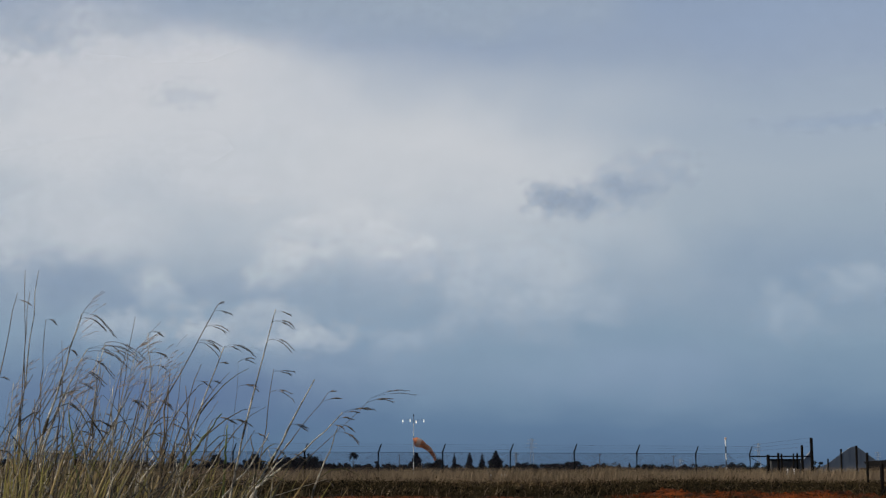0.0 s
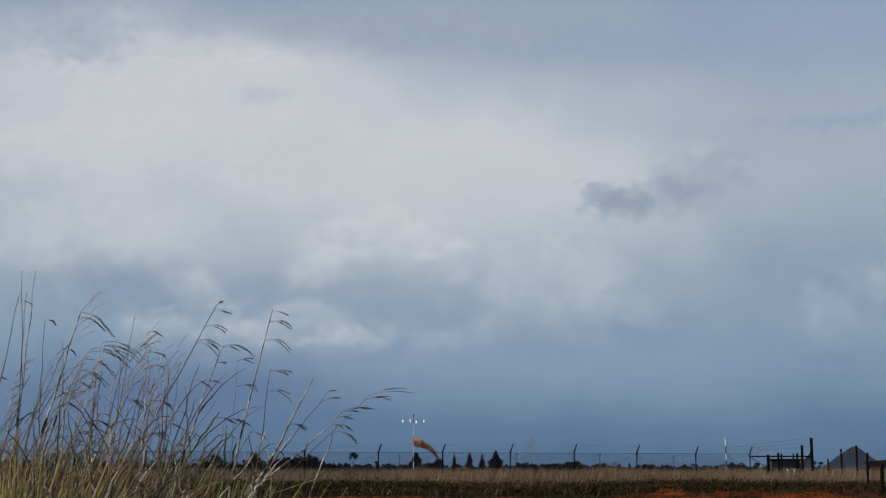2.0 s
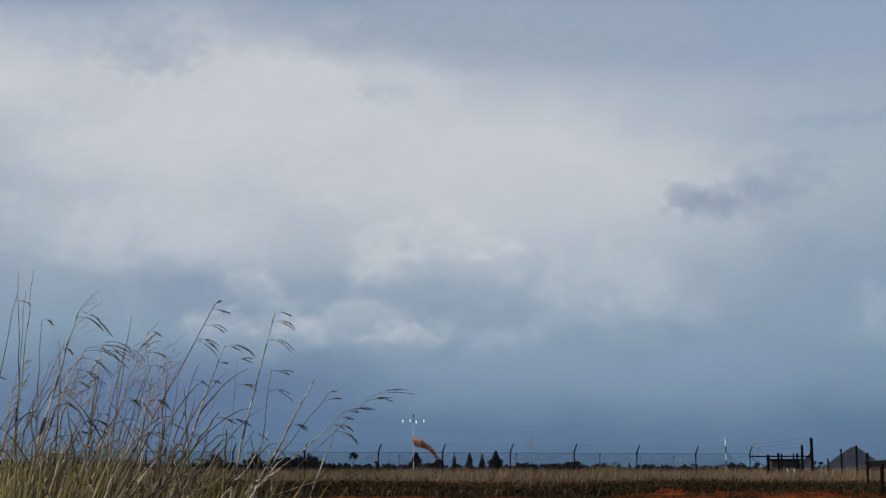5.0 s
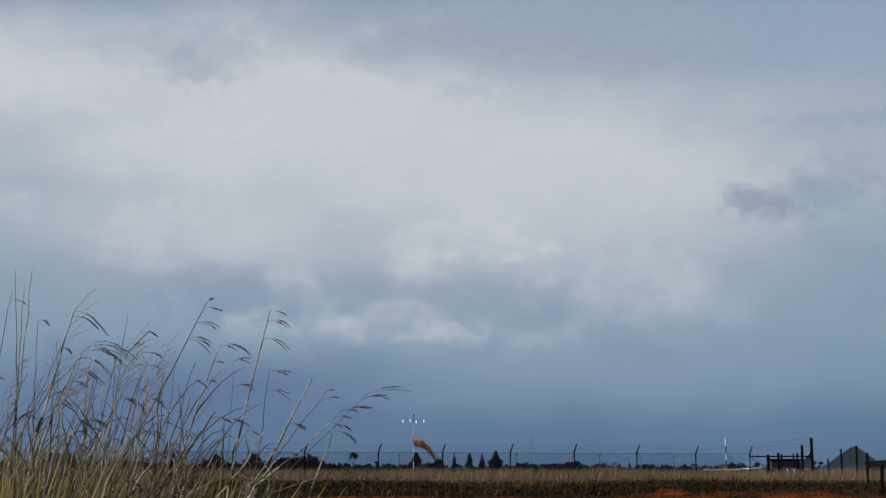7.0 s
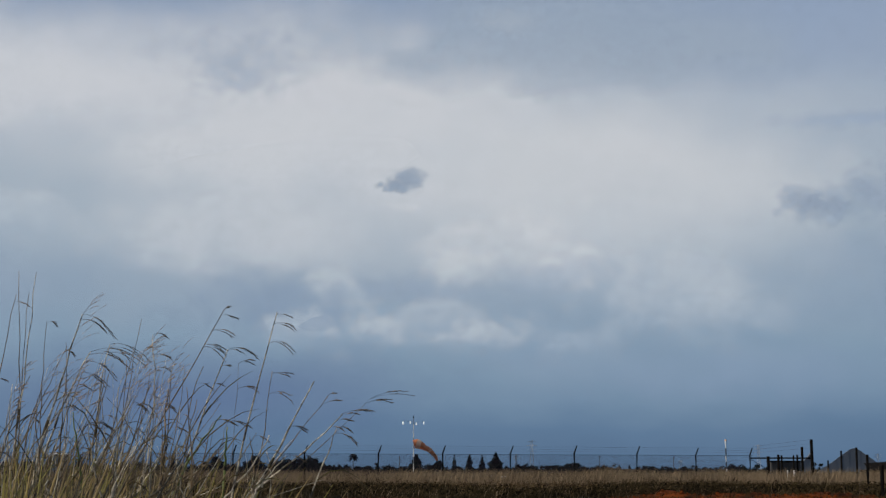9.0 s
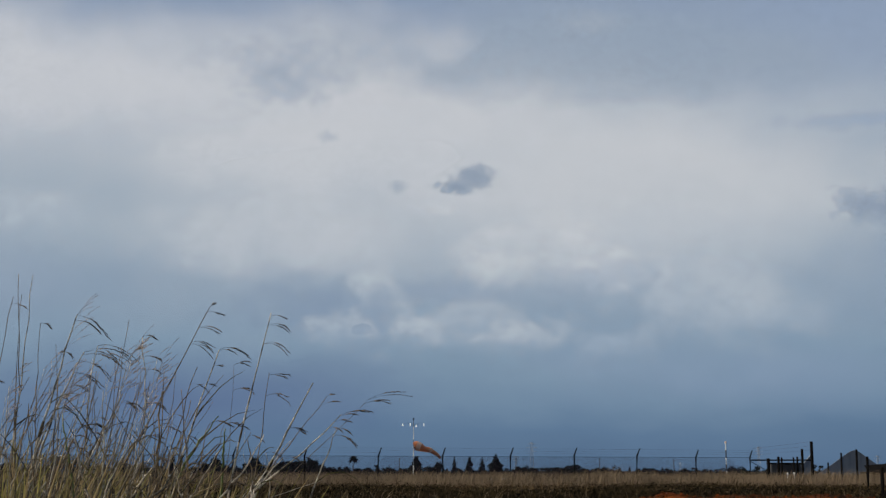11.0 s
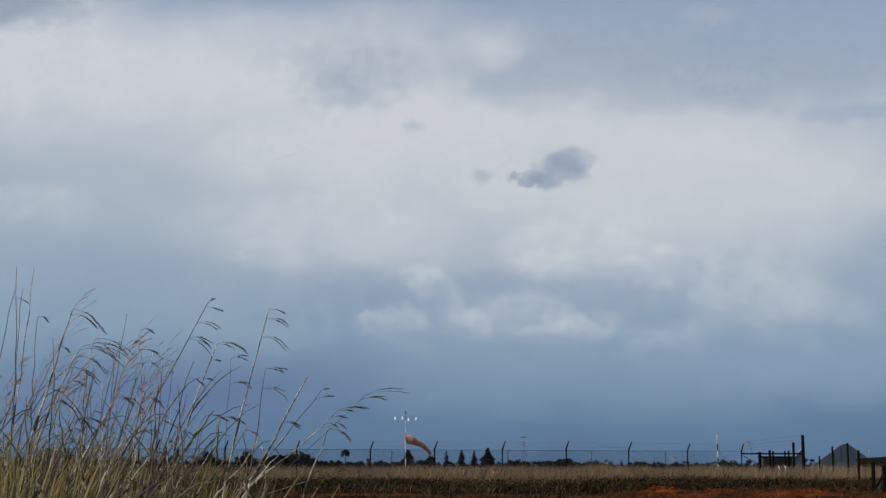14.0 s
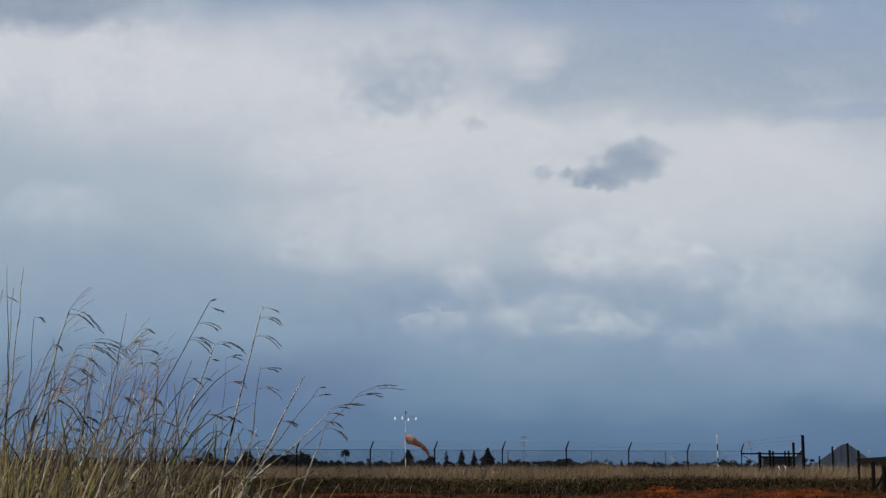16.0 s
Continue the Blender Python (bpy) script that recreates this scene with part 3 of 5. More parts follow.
def build_gate_frame():
    d = 87.0
    x0, x1 = 0.22289 * d, 0.26714 * d
    root = empty("pipe_corral", (x0, d, 0), "dark rusty steel pipe corral beside the fence corner", "pipe corral")
    zr = EYE + 0.00728 * d
    bm = bmesh.new()
    tube(bm, [(-0.02, 0.1, zr), (x1 - x0, 0.1, zr)], 0.045, 8)
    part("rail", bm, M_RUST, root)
    bm = bmesh.new()
    tube(bm, [(0.05, 0.12, 1.45), (2.0, 0.12, 0.3)], 0.02, 6)
    part("brace", bm, M_RUST, root)
    for b, e, r, dy in ((0.23441, 0.00850, 0.10, -0.5), (0.24060, 0.00971, 0.08, -0.9), (0.24632, 0.00931, 0.06, 0.3), (0.25206, 0.00931, 0.05, -0.7), (0.25802, 0.00971, 0.06, 0.4)):
        bm = bmesh.new()
        tube(bm, [(b * d - x0, dy, -0.2), (b * d - x0, dy, EYE + e * d - 0.03), (b * d - x0, dy, EYE + e * d)], [r, r, r * 0.8], 10)
        part("bollard", bm, M_RUST, root)
    for b, e, r in ((0.26051, 0.01539, 0.085), (0.26750, 0.02068, 0.10)):
        bm = bmesh.new()
        tube(bm, [(b * d - x0, 0, -0.2), (b * d - x0, 0, EYE + e * d - 0.05), (b * d - x0, 0, EYE + e * d)], [r, r, r * 0.85], 12)
        part("gate_post", bm, M_RUST, root)
    for s in (0.55, 0.75, 0.95):
        bm = bmesh.new()
        tube(bm, [(0.15, 0, 1.3 + s), (2.0, 0, 1.38 + s * 1.15), (x1 - x0, 0, 1.45 + s * 1.3)], 0.004, 4)
        part("barbed_wire", bm, M_WIRE, root)
    # low dark valve housing
    r2 = empty("valve_box", (0.24728 * 92, 92, 0), "low dark steel housing beside the pipe frame", "utility box")
    bm = bmesh.new()
    box(bm, (0, 0, 0.66), (2.0, 0.9, 1.32), 0.05)
    part("housing", bm, M_BOX, r2)
    bm = bmesh.new()
    box(bm, (0, 0, 1.36), (2.2, 1.05, 0.08), 0.02)
    part("lid", bm, M_POST, r2)
    for b, e in ((0.24940, -0.00081), (0.25411, -0.00081)):
        r3 = empty("marker_stake", (b * 84, 84, 0), "short white marker stake in dry grass", "marker stake", "white stakes")
        bm = bmesh.new()
        tube(bm, [(0, 0, -0.1), (0, 0, 0.70), (0, 0, 0.74)], [0.045, 0.045, 0.03], 8)
        part("stake", bm, M_WHITE, r3)
        bm = bmesh.new()
        tube(bm, [(0, 0, 0.74), (0, 0, 0.77)], [0.05, 0.045], 8)
        part("cap", bm, M_WHITE, r3)


build_gate_frame()
for b, e, d, r in ((0.27893, 0.00526, 84, 0.05), (0.28867, 0.01215, 84, 0.06), (0.29985, 0.01458, 80, 0.065), (0.30739, 0.00931, 56, 0.055), (0.31766, 0.00162, 42, 0.06)):
    pole_thing("fence_post", "dark weathered steel fence post in dry grass", "fence post", b, d, e, r, group="posts beside the barn")


def build_low_shed():
    """A long low roof of corrugated sheets beside the barn."""
    d = 205.0
    b0, b1 = 0.30877, 0.35882
    zg = ground_z(b0 * d, d)
    root = empty("low_shed", (b0 * d, d, zg), "long low shed with a dark corrugated roof beside the barn", "shed")
    w, lo, hi, eave = (b1 - b0) * d, EYE + 0.00364 * d - zg, EYE + 0.00728 * d - zg, EYE + -0.00121 * d - zg
    bm = bmesh.new()
    box(bm, (w / 2 + 0.2, 3.2, eave / 2), (w - 0.2, 5.0, eave))
    part("shed_wall", bm, M_RUST, root)
    sheets = 26
    for i in range(sheets):
        bm = bmesh.new()
        rows = []
        for k in range(5):
            u = (i + k / 4) / sheets
            zc = lo + (hi - lo) * u + 0.05 * math.sin(k / 4 * 2 * math.pi)
            rows.append([(u * w, 0, eave - 0.05), (u * w, 2.6, zc), (u * w, 2.6, zc - 0.06), (u * w, 0, eave - 0.11)])
        loft(bm, rows)
        part("roof_sheet", bm, M_RUST, root)


build_low_shed()


def build_strainer_post():
    """The fence's end post with its diagonal brace."""
    d = 41.0
    x, top = 0.32565 * d, EYE + -0.00202 * d
    root = empty("strainer_post", (x, d, ground_z(x, d)), "dark steel end post with a diagonal brace", "fence post", "posts beside the barn")
    for name, pts, r in (("shaft", [(0, 0, -0.2), (0, 0, top)], 0.07), ("brace", [(-0.42, 0.02, -0.1), (-0.02, 0, top - 0.25)], 0.035), ("rail", [(0, 0, top - 0.3), (1.6, 0.3, top - 0.3)], 0.03)):
        bm = bmesh.new()
        tube(bm, pts, r, 10)
        part(name, bm, M_RUST, root)


build_strainer_post()


# ---------------------------------------------------------------- barn
def build_barn():
    d = 235.0
    peak_b = 0.29903
    zb = ground_z(0, d)
    root = empty("arched_barn", (peak_b * d, d, zb), "weathered grey sheet-metal barn with a peaked arched roof", "barn")
    peak = EYE + 0.01458 * d - zb
    prof = [(-9.5, 0), (-6.4, 0.38), (-4.2, 0.60), (-2.3, 0.81), (-0.9, 0.96), (0, 1.0), (0.8, 0.94), (2.0, 0.80), (3.5, 0.63), (6.0, 0.36), (9.0, 0)]
    prof = [(x, z * peak) for x, z in prof]
    bm = bmesh.new()
    f = [bm.verts.new((x, 0, z)) for x, z in prof]
    bm.faces.new(f)
    part("gable_wall", bm, M_ROOF, root)
    for (x0, z0), (x1, z1) in zip(prof, prof[1:]):
        bm = bmesh.new()
        t = Vector((z1 - z0, 0, x0 - x1)).normalized() * 0.06
        ring = lambda y: [(x0, y, z0), (x1, y, z1), (x1 + t.x, y, z1 + t.z), (x0 + t.x, y, z0 + t.z)]
        loft(bm, [ring(0.02), ring(0.15)])
        part("roof_sheet", bm, M_ROOF, root)
    for x in (-4.6, -3.4, -2.3, -1.1, 0.7, 2.0, 3.2):
        z = np.interp(x, [p[0] for p in prof], [p[1] for p in prof])
        bm = bmesh.new()
        box(bm, (x, -0.013, z / 2), (0.04, 0.02, z - 0.05))
        part("seam", bm, M_ROOF, root)
    bm = bmesh.new()
    box(bm, (-0.2, -0.05, 1.5), (2.6, 0.08, 3.0), 0.02)
    part("sliding_door", bm, M_ROOF, root)


build_barn()


def build_lean_to():
    d = 215.0
    b0, e0 = 0.25697, -0.00081
    b1, e1 = 0.26774, 0.01174
    zb = ground_z(0, d)
    root = empty("lean_to_shed", (b0 * d, d, zb), "small grey sheet-metal lean-to shed behind the corral", "shed")
    w, lo, hi = (b1 - b0) * d, EYE + e0 * d - zb, EYE + e1 * d - zb
    bm = bmesh.new()
    ring = lambda y: [(0, y, 0), (w, y, 0), (w, y, hi), (0, y, lo)]
    loft(bm, [ring(0), ring(0.5)])
    part("shed_wall", bm, M_ROOF, root)
    bm = bmesh.new()
    ring = lambda y: [(-0.2, y, lo - 0.1), (w + 0.1, y, hi), (w + 0.1, y, hi + 0.12), (-0.2, y, lo + 0.04)]
    loft(bm, [ring(-0.05), ring(0.6)])
    part("shed_roof", bm, M_ROOF, root)


build_lean_to()


# ---------------------------------------------------------------- windsock and masts
def build_windsock():
    d = 165.0
    b, e = -0.02140, 0.03618
    x, zg = b * d, -1.6
    root = empty("windsock_mast", (x, d, zg), "white lit mast carrying a drooping orange windsock", "windsock")
    h = EYE + e * d - zg
    bands = 11
    for i in range(bands):
        bm = bmesh.new()
        tube(bm, [(0, 0, h * i / bands), (0, 0, h * (i + 1) / bands)], [0.06 - 0.025 * i / bands, 0.06 - 0.025 * (i + 1) / bands], 12)
        part("mast_section", bm, M_ROOF if i % 3 == 1 else M_WHITE, root)
    bm = bmesh.new()
    tube(bm, [(0, 0, h), (0, 0, h + 0.25)], [0.09, 0.06], 8)
    part("beacon", bm, M_RUST, root)
    for lx, lz in ((-1.28, -0.56), (-0.40, -0.52), (0.32, -0.68), (1.22, -0.56)):
        bm = bmesh.new()
        tube(bm, [(0, 0, h - 0.75), (lx * 0.6, -0.1, h + lz + 0.22), (lx, -0.15, h + lz + 0.12)], 0.011, 6)
        arm = part("lamp_arm", bm, M_POST, root)
        bm = bmesh.new()
        tube(bm, [(lx, -0.15, h + lz - 0.18), (lx, -0.15, h + lz - 0.08), (lx, -0.15, h + lz + 0.06), (lx, -0.15, h + lz + 0.15)], [0.04, 0.062, 0.05, 0.02], 12)
        part("lamp", bm, M_LAMP, arm, "small lit white lamp")
    zs = EYE + 0.01539 * d - zg
    bm = bmesh.new()
    tube(bm, [(0.05, -0.1, zs + 0.30), (0.30, -0.1, zs + 0.38), (0.85, -0.1, zs + 0.18), (1.25, -0.1, zs + 0.0)], [0.52, 0.57, 0.50, 0.36], 18, cap=False)
    throat = part("throat", bm, M_ORANGE, root, "billowing orange throat of the windsock", smooth=True)
    # pale stripe that also paints the sunlit patch on the throat
    bm = bmesh.new()
    tube(bm, [(0.34, -0.1, zs + 0.37), (0.85, -0.1, zs + 0.18)], [0.578, 0.512], 18, cap=False)
    part("stripe", bm, M_PALE, throat, "pale stripe")
    bm = bmesh.new()
    hoop = [Vector((0.04, -0.1 + 0.55 * math.cos(a), zs + 0.30 + 0.55 * math.sin(a))) for a in (2 * math.pi * k / 20 for k in range(21))]
    tube(bm, hoop, 0.025, 6, cap=False)
    part("hoop", bm, M_POST, throat, "dark steel hoop at the windsock's mouth")
    bm = bmesh.new()
    n = 9
    tube(bm, [(i * 0.30, 0.03 * math.sin(i * 1.9), 0.30 * math.sin(i * 0.36) - 0.03 * math.sin(i * 1.7)) for i in range(n)], [0.37, 0.34, 0.31, 0.29, 0.26, 0.24, 0.21, 0.18, 0.14], 14, cap=False)
    tail = part("tail", bm, M_ORANGE, root, "limp orange tail of the windsock", smooth=True)
    for i in (3, 6):
        bm = bmesh.new()
        tube(bm, [(i * 0.30 - 0.16, 0, 0.30 * math.sin(i * 0.36) + 0.01), (i * 0.30 + 0.16, 0, 0.30 * math.sin(i * 0.36) + 0.005)], [0.398 - i * 0.028, 0.375 - i * 0.028], 14, cap=False)
        part("stripe", bm, M_PALE, tail, "pale stripe")
    return tail, (1.12, -0.1, zs + 0.04)


SOCK_TAIL, SOCK_ROOT = build_windsock()


def build_striped_pole():
    d = 185.0
    b, e = 0.20526, 0.01946
    zg = ground_z(b * d, d)
    root = empty("marker_mast", (b * d, d, zg), "thin white and red striped mast on the airfield", "mast")
    h = EYE + e * d - zg
    n = 7
    for i in range(n):
        bm = bmesh.new()
        tube(bm, [(0, 0, h * i / n), (0, 0, h * (i + 1) / n)], 0.085, 10)
        part("mast_section", bm, M_BOX if i % 2 else M_WHITE, root)
    bm = bmesh.new()
    tube(bm, [(0, 0, h), (0, 0, h + 0.25)], [0.15, 0.11], 10)
    part("beacon", bm, M_PALE, root)


build_striped_pole()


def build_pylon(b, e, d, base=5.5):
    zg = ground_z(b * d, d)
    root = empty("power_pylon", (b * d, d, zg), "distant grey steel lattice power pylon", "pylon", "power pylons")
    h = EYE + e * d - zg
    for sx in (-1, 1):
        for sy in (-1, 1):
            bm = bmesh.new()
            tube(bm, [(sx * base / 2, sy * base / 2, 0), (sx * 1.3, sy * 1.3, h * 0.55), (sx * 0.9, sy * 0.9, h)], 0.14, 4)
            part("leg", bm, M_PYLON, root)
    bm = bmesh.new()
    levels = [0.0, 0.15, 0.28, 0.40, 0.50, 0.60, 0.70, 0.80, 0.90, 1.0]
    half = lambda t: base / 2 + (1.3 - base / 2) * t / 0.55 if t < 0.55 else 1.3 - 0.4 * (t - 0.55) / 0.45
    for t0, t1 in zip(levels, levels[1:]):
        for sy in (-1, 1):
            for sx in (-1, 1):
                tube(bm, [(sx * half(t0), sy * half(t0), t0 * h), (-sx * half(t1), sy * half(t1), t1 * h)], 0.06, 4)
    tagged(part("bracing", bm, M_PYLON, root), kind="stuff")
    for t, w in ((0.70, 5.2), (0.82, 6.0), (0.94, 4.6)):
        bm = bmesh.new()
        tube(bm, [(-w, 0, t * h), (0, 0, t * h + 0.9), (w, 0, t * h)], 0.11, 4)
        tube(bm, [(-w, 0, t * h), (w, 0, t * h)], 0.10, 4)
        part("cross_arm", bm, M_PYLON, root)


for b, e, d in ((0.06446, 0.02027, 1500), (0.22898, 0.01702, 1800), (0.31524, 0.01053, 2100), (0.17204, 0.00566, 2300), (0.05288, 0.01053, 2300)):
    build_pylon(b, e, d)


# ---------------------------------------------------------------- far trees
def leaf_cloud(verts, faces, c, r, n, size, rng, flat=1.0):
    for _ in range(n):
        v = Vector((rng.gauss(0, 1), rng.gauss(0, 1), rng.gauss(0, 1))).normalized() * (rng.random() ** 0.4)
        p = Vector(c) + Vector((v.x * r, v.y * r, v.z * r * flat))
        a = Vector((rng.random() - 0.5, rng.random() - 0.5, rng.random() - 0.5)).normalized() * size * (0.5 + rng.random())
        q = a.cross(Vector((rng.random(), rng.random(), rng.random()))).normalized() * size * (0.4 + 0.5 * rng.random())
        i = len(verts)
        verts += [tuple(p - a), tuple(p + q), tuple(p + a), tuple(p - q)]
        faces.append((i, i + 1, i + 2, i + 3))


def tree(kind, b, e, d, spread, seed):
    rng = random.Random(seed)
    x = b * d
    zg = ground_z(x, d)
    h = EYE + e * d - zg
    names = {"conifer": ("dark pointed conifer on the horizon", "conifer_tree"), "broad": ("dark rounded broadleaf tree on the horizon", "broadleaf_tree"),
             "palm": ("slender fan palm on the horizon", "palm_tree"), "bush": ("low dark shrub at the field edge", "shrub")}
    root = empty(names[kind][1], (x, d, zg), names[kind][0], names[kind][1].replace("_tree", " tree"), "far tree line")
    w = spread * d / 2413.0
    bm = bmesh.new()
    verts, faces = [], []
    if kind == "conifer":
        w *= 1.15
        tube(bm, [(0, 0, 0), (0, 0, h * 0.97)], [h * 0.03, h * 0.005], 6)
        tiers = 11
        for i in range(tiers):
            t = i / tiers
            r = w * (1 - t) ** 0.85 * (0.75 + 0.5 * rng.random())
            for k in range(6):
                a = rng.random() * 6.28
                leaf_cloud(verts, faces, (r * 0.55 * math.cos(a), r * 0.55 * math.sin(a), h * (0.08 + 0.9 * t) - r * 0.15), max(r * 0.55, w * 0.10), 16, w * 0.22 * (1.1 - 0.7 * t), rng, 0.7)
    elif kind == "palm":
        tube(bm, [(0, 0, 0), (0.1, 0, h * 0.5), (0, 0, h * 0.86)], [h * 0.03, h * 0.022, h * 0.02], 6)
        for k in range(60):
            a, up = rng.random() * 6.28, rng.random() * 1.9 - 0.7
            dv = Vector((math.cos(a) * math.cos(up), math.sin(a) * math.cos(up), math.sin(up)))
            side = dv.cross(Vector((0, 0, 1))).normalized() * w * 0.16
            c0, t0 = Vector((0, 0, h * 0.84)), w * (0.85 + 0.4 * rng.random())
            i = len(verts)
            verts += [tuple(c0), tuple(c0 + dv * t0 * 0.6 + side), tuple(c0 + dv * t0 - Vector((0, 0, t0 * 0.2))), tuple(c0 + dv * t0 * 0.6 - side)]
            faces.append((i, i + 1, i + 2, i + 3))
    else:
        tube(bm, [(0, 0, 0), (0, 0, h * 0.5)], [w * 0.10, w * 0.05], 6)
        for k in range(4):
            a = rng.random() * 6.28
            tube(bm, [(0, 0, h * 0.3), (w * 0.5 * math.cos(a), w * 0.5 * math.sin(a), h * 0.65)], [w * 0.05, w * 0.02], 5)
        clumps = 15 if kind == "broad" else 10
        for k in range(clumps):
            a, rr = rng.random() * 6.28, w * 0.72 * rng.random() ** 0.6
            cz = h * (0.25 + 0.52 * rng.random() * (1.15 - rr / w))
            leaf_cloud(verts, faces, (rr * math.cos(a), rr * math.sin(a), cz), min(w * 0.36, h * 0.30), 60, w * 0.10, rng, 0.85)
    part("trunk", bm, M_BARK, root)
    raw("crown", verts, faces, M_TREE, root)


for i, (kind, b, e, s) in enumerate((
        ("broad", -0.1361, 0.0105, 24), ("broad", -0.1221, 0.0057, 14), ("broad", -0.1103, 0.0117, 30), ("broad", -0.0980, 0.0109, 26), ("broad", -0.0877, 0.0065, 14),
        ("broad", -0.0811, 0.0049, 11), ("broad", -0.0750, 0.0044, 9), ("broad", -0.0696, 0.0049, 9), ("palm", -0.0652, 0.0097, 9), ("broad", -0.0622, 0.0044, 9),
        ("broad", -0.0549, 0.0036, 12), ("broad", -0.0479, 0.0093, 6), ("broad", -0.0385, 0.0032, 13), ("broad", -0.0299, 0.0032, 9), ("conifer", -0.0193, 0.0109, 13),
        ("broad", -0.0209, 0.0061, 14), ("broad", -0.0082, 0.0061, 13), ("broad", -0.0033, 0.0081, 14), ("conifer", 0.0082, 0.0109, 6), ("broad", 0.0115, 0.0036, 6),
        ("conifer", 0.0193, 0.0109, 9), ("conifer", 0.0283, 0.0105, 7), ("broad", 0.0381, 0.0117, 14), ("conifer", 0.0381, 0.0126, 12), ("broad", 0.0459, 0.0028, 7),
        ("broad", 0.0549, 0.0044, 12), ("broad", 0.0598, 0.0049, 10), ("broad", 0.0663, 0.0040, 10), ("broad", 0.0754, 0.0044, 8), ("broad", 0.0815, 0.0040, 10),
        ("broad", 0.0852, 0.0040, 9), ("broad", 0.0934, 0.0073, 17), ("broad", 0.1016, 0.0036, 12), ("broad", 0.1097, 0.0024, 13), ("broad", 0.1155, 0.0032, 14),
        ("broad", 0.1228, 0.0020, 10), ("broad", 0.1289, 0.0012, 8), ("conifer", 0.1351, 0.0032, 5), ("broad", 0.1470, 0.0024, 13), ("broad", 0.1531, 0.0024, 12),
        ("conifer", 0.1588, 0.0024, 5), ("broad", 0.1661, 0.0000, 9), ("broad", 0.1736, 0.0016, 11), ("broad", 0.1760, 0.0024, 10), ("broad", 0.1997, 0.0008, 7),
        ("broad", 0.2097, 0.0044, 11), ("broad", 0.2161, 0.0016, 13), ("conifer", -0.1956, 0.0138, 8),
        ("broad", -0.1910, 0.0081, 10), ("broad", -0.1652, 0.0105, 20), ("broad", -0.1586, 0.0081, 16), ("broad", -0.1729, 0.0065, 14), ("broad", -0.1499, 0.0057, 16),
        ("broad", -0.1798, 0.0044, 15), ("broad", -0.2056, 0.0053, 18), ("broad", -0.2188, 0.0073, 20), ("broad", -0.2331, 0.0057, 22), ("broad", -0.2483, 0.0073, 22),
        ("broad", -0.2638, 0.0057, 24), ("broad", -0.2802, 0.0069, 22), ("broad", -0.2987, 0.0073, 24), ("broad", -0.3150, 0.0065, 22))):
    tree(kind, b, e, 560 + (i * 137) % 240, s, 100 + i)


def build_far_hedge():
    """A low, uneven line of distant scrub standing on the field."""
    rng = random.Random(77)
    verts, faces = [], []
    for i in range(900):
        d = 820 + rng.random() * 500
        x = (rng.random() * 2 - 1) * 0.36 * d
        hgt = 2.0 + 4.2 * max(0, 0.35 + noise.noise((x * 0.02, 1.0, 2.0)) + 0.5 * noise.noise((x * 0.09, 5.0, 2.0)))
        r = 1.2 + 1.4 * rng.random()
        leaf_cloud(verts, faces, (x, d, -2.0 + hgt * rng.random()), r, 22, 0.7, rng, 0.7)
    tagged(raw("far_scrub", verts, faces, M_TREE), "dark distant scrub along the horizon", "scrub", kind="stuff")


build_far_hedge()


def build_far_hangar():
    """A pale roof on the far side of the field."""
    d = 420.0
    b0, b1, e = -0.28531, -0.27506, 0.01053
    zg = ground_z(b0 * d, d)
    root = empty("far_hangar", (b0 * d, d, zg), "low grey hangar with a sunlit white roof", "hangar")
    w, h = (b1 - b0) * d, EYE + e * d - zg
    bm = bmesh.new()
    box(bm, (w / 2, 4, h / 2 - 0.15), (w - 0.3, 7.4, h - 0.3))
    part("wall", bm, M_ROOF, root)
    bm = bmesh.new()
    ring = lambda y, z: [(-0.2, y, z - 0.1), (w + 0.2, y, z - 0.22), (w + 0.2, y, z), (-0.2, y, z + 0.12)]
    loft(bm, [ring(0, h - 0.1), ring(4, h + 0.1), ring(8, h - 0.1)])
    part("roof", bm, M_WHITE, root)


build_far_hangar()


def utility_pole(b, e, d):
    zg = ground_z(b * d, d)
    h = EYE + e * d - zg
    root = empty("utility_pole", (b * d, d, zg), "thin distant wooden utility pole", "utility pole", "far utility poles")
    bm = bmesh.new()
    tube(bm, [(0, 0, 0), (0, 0, h)], [0.16, 0.10], 8)
    part("shaft", bm, M_BARK, root)
    bm = bmesh.new()
    box(bm, (0, -0.15, h - 0.5), (1.3, 0.12, 0.12))
    part("cross_arm", bm, M_BARK, root)


for b, e in ((-0.0316, 0.0089), (0.0529, 0.0093), (0.1135, 0.0093), (0.1672, 0.0081)):
    utility_pole(b, e, 520.0)


def marker(b, d, w, h):
    root = empty("runway_marker", (b * d, d, 0), "small white runway marker cone in dry grass", "marker cone", "runway markers")
    bm = bmesh.new()
    tube(bm, [(0, 0, h - 0.02), (0, 0, h - 0.01), (0, 0, h + 0.02), (0, 0, h + 0.035)], [w * 0.5, w * 0.5, w * 0.36, w * 0.2], 14)
    part("cone", bm, M_WHITE, root)
    bm = bmesh.new()
    tube(bm, [(0, 0, -0.05), (0, 0, h - 0.08)], 0.02, 6)
    part("stake", bm, M_POST, root)


for b, e, d, w in ((-0.19795, -0.00404, 72, 0.20), (0.03475, -0.00606, 66, 0.045), (0.04252, -0.00606, 66, 0.06), (0.04497, -0.00606, 66.4, 0.055)):
    marker(b, d, w, EYE + e * d)


# ---------------------------------------------------------------- light aircraft
def ellipse(x, cz, ry, rz, n=14, cy=0.0):
    return [(x, cy + ry * math.cos(2 * math.pi * k / n), cz + rz * math.sin(2 * math.pi * k / n)) for k in range(n)]


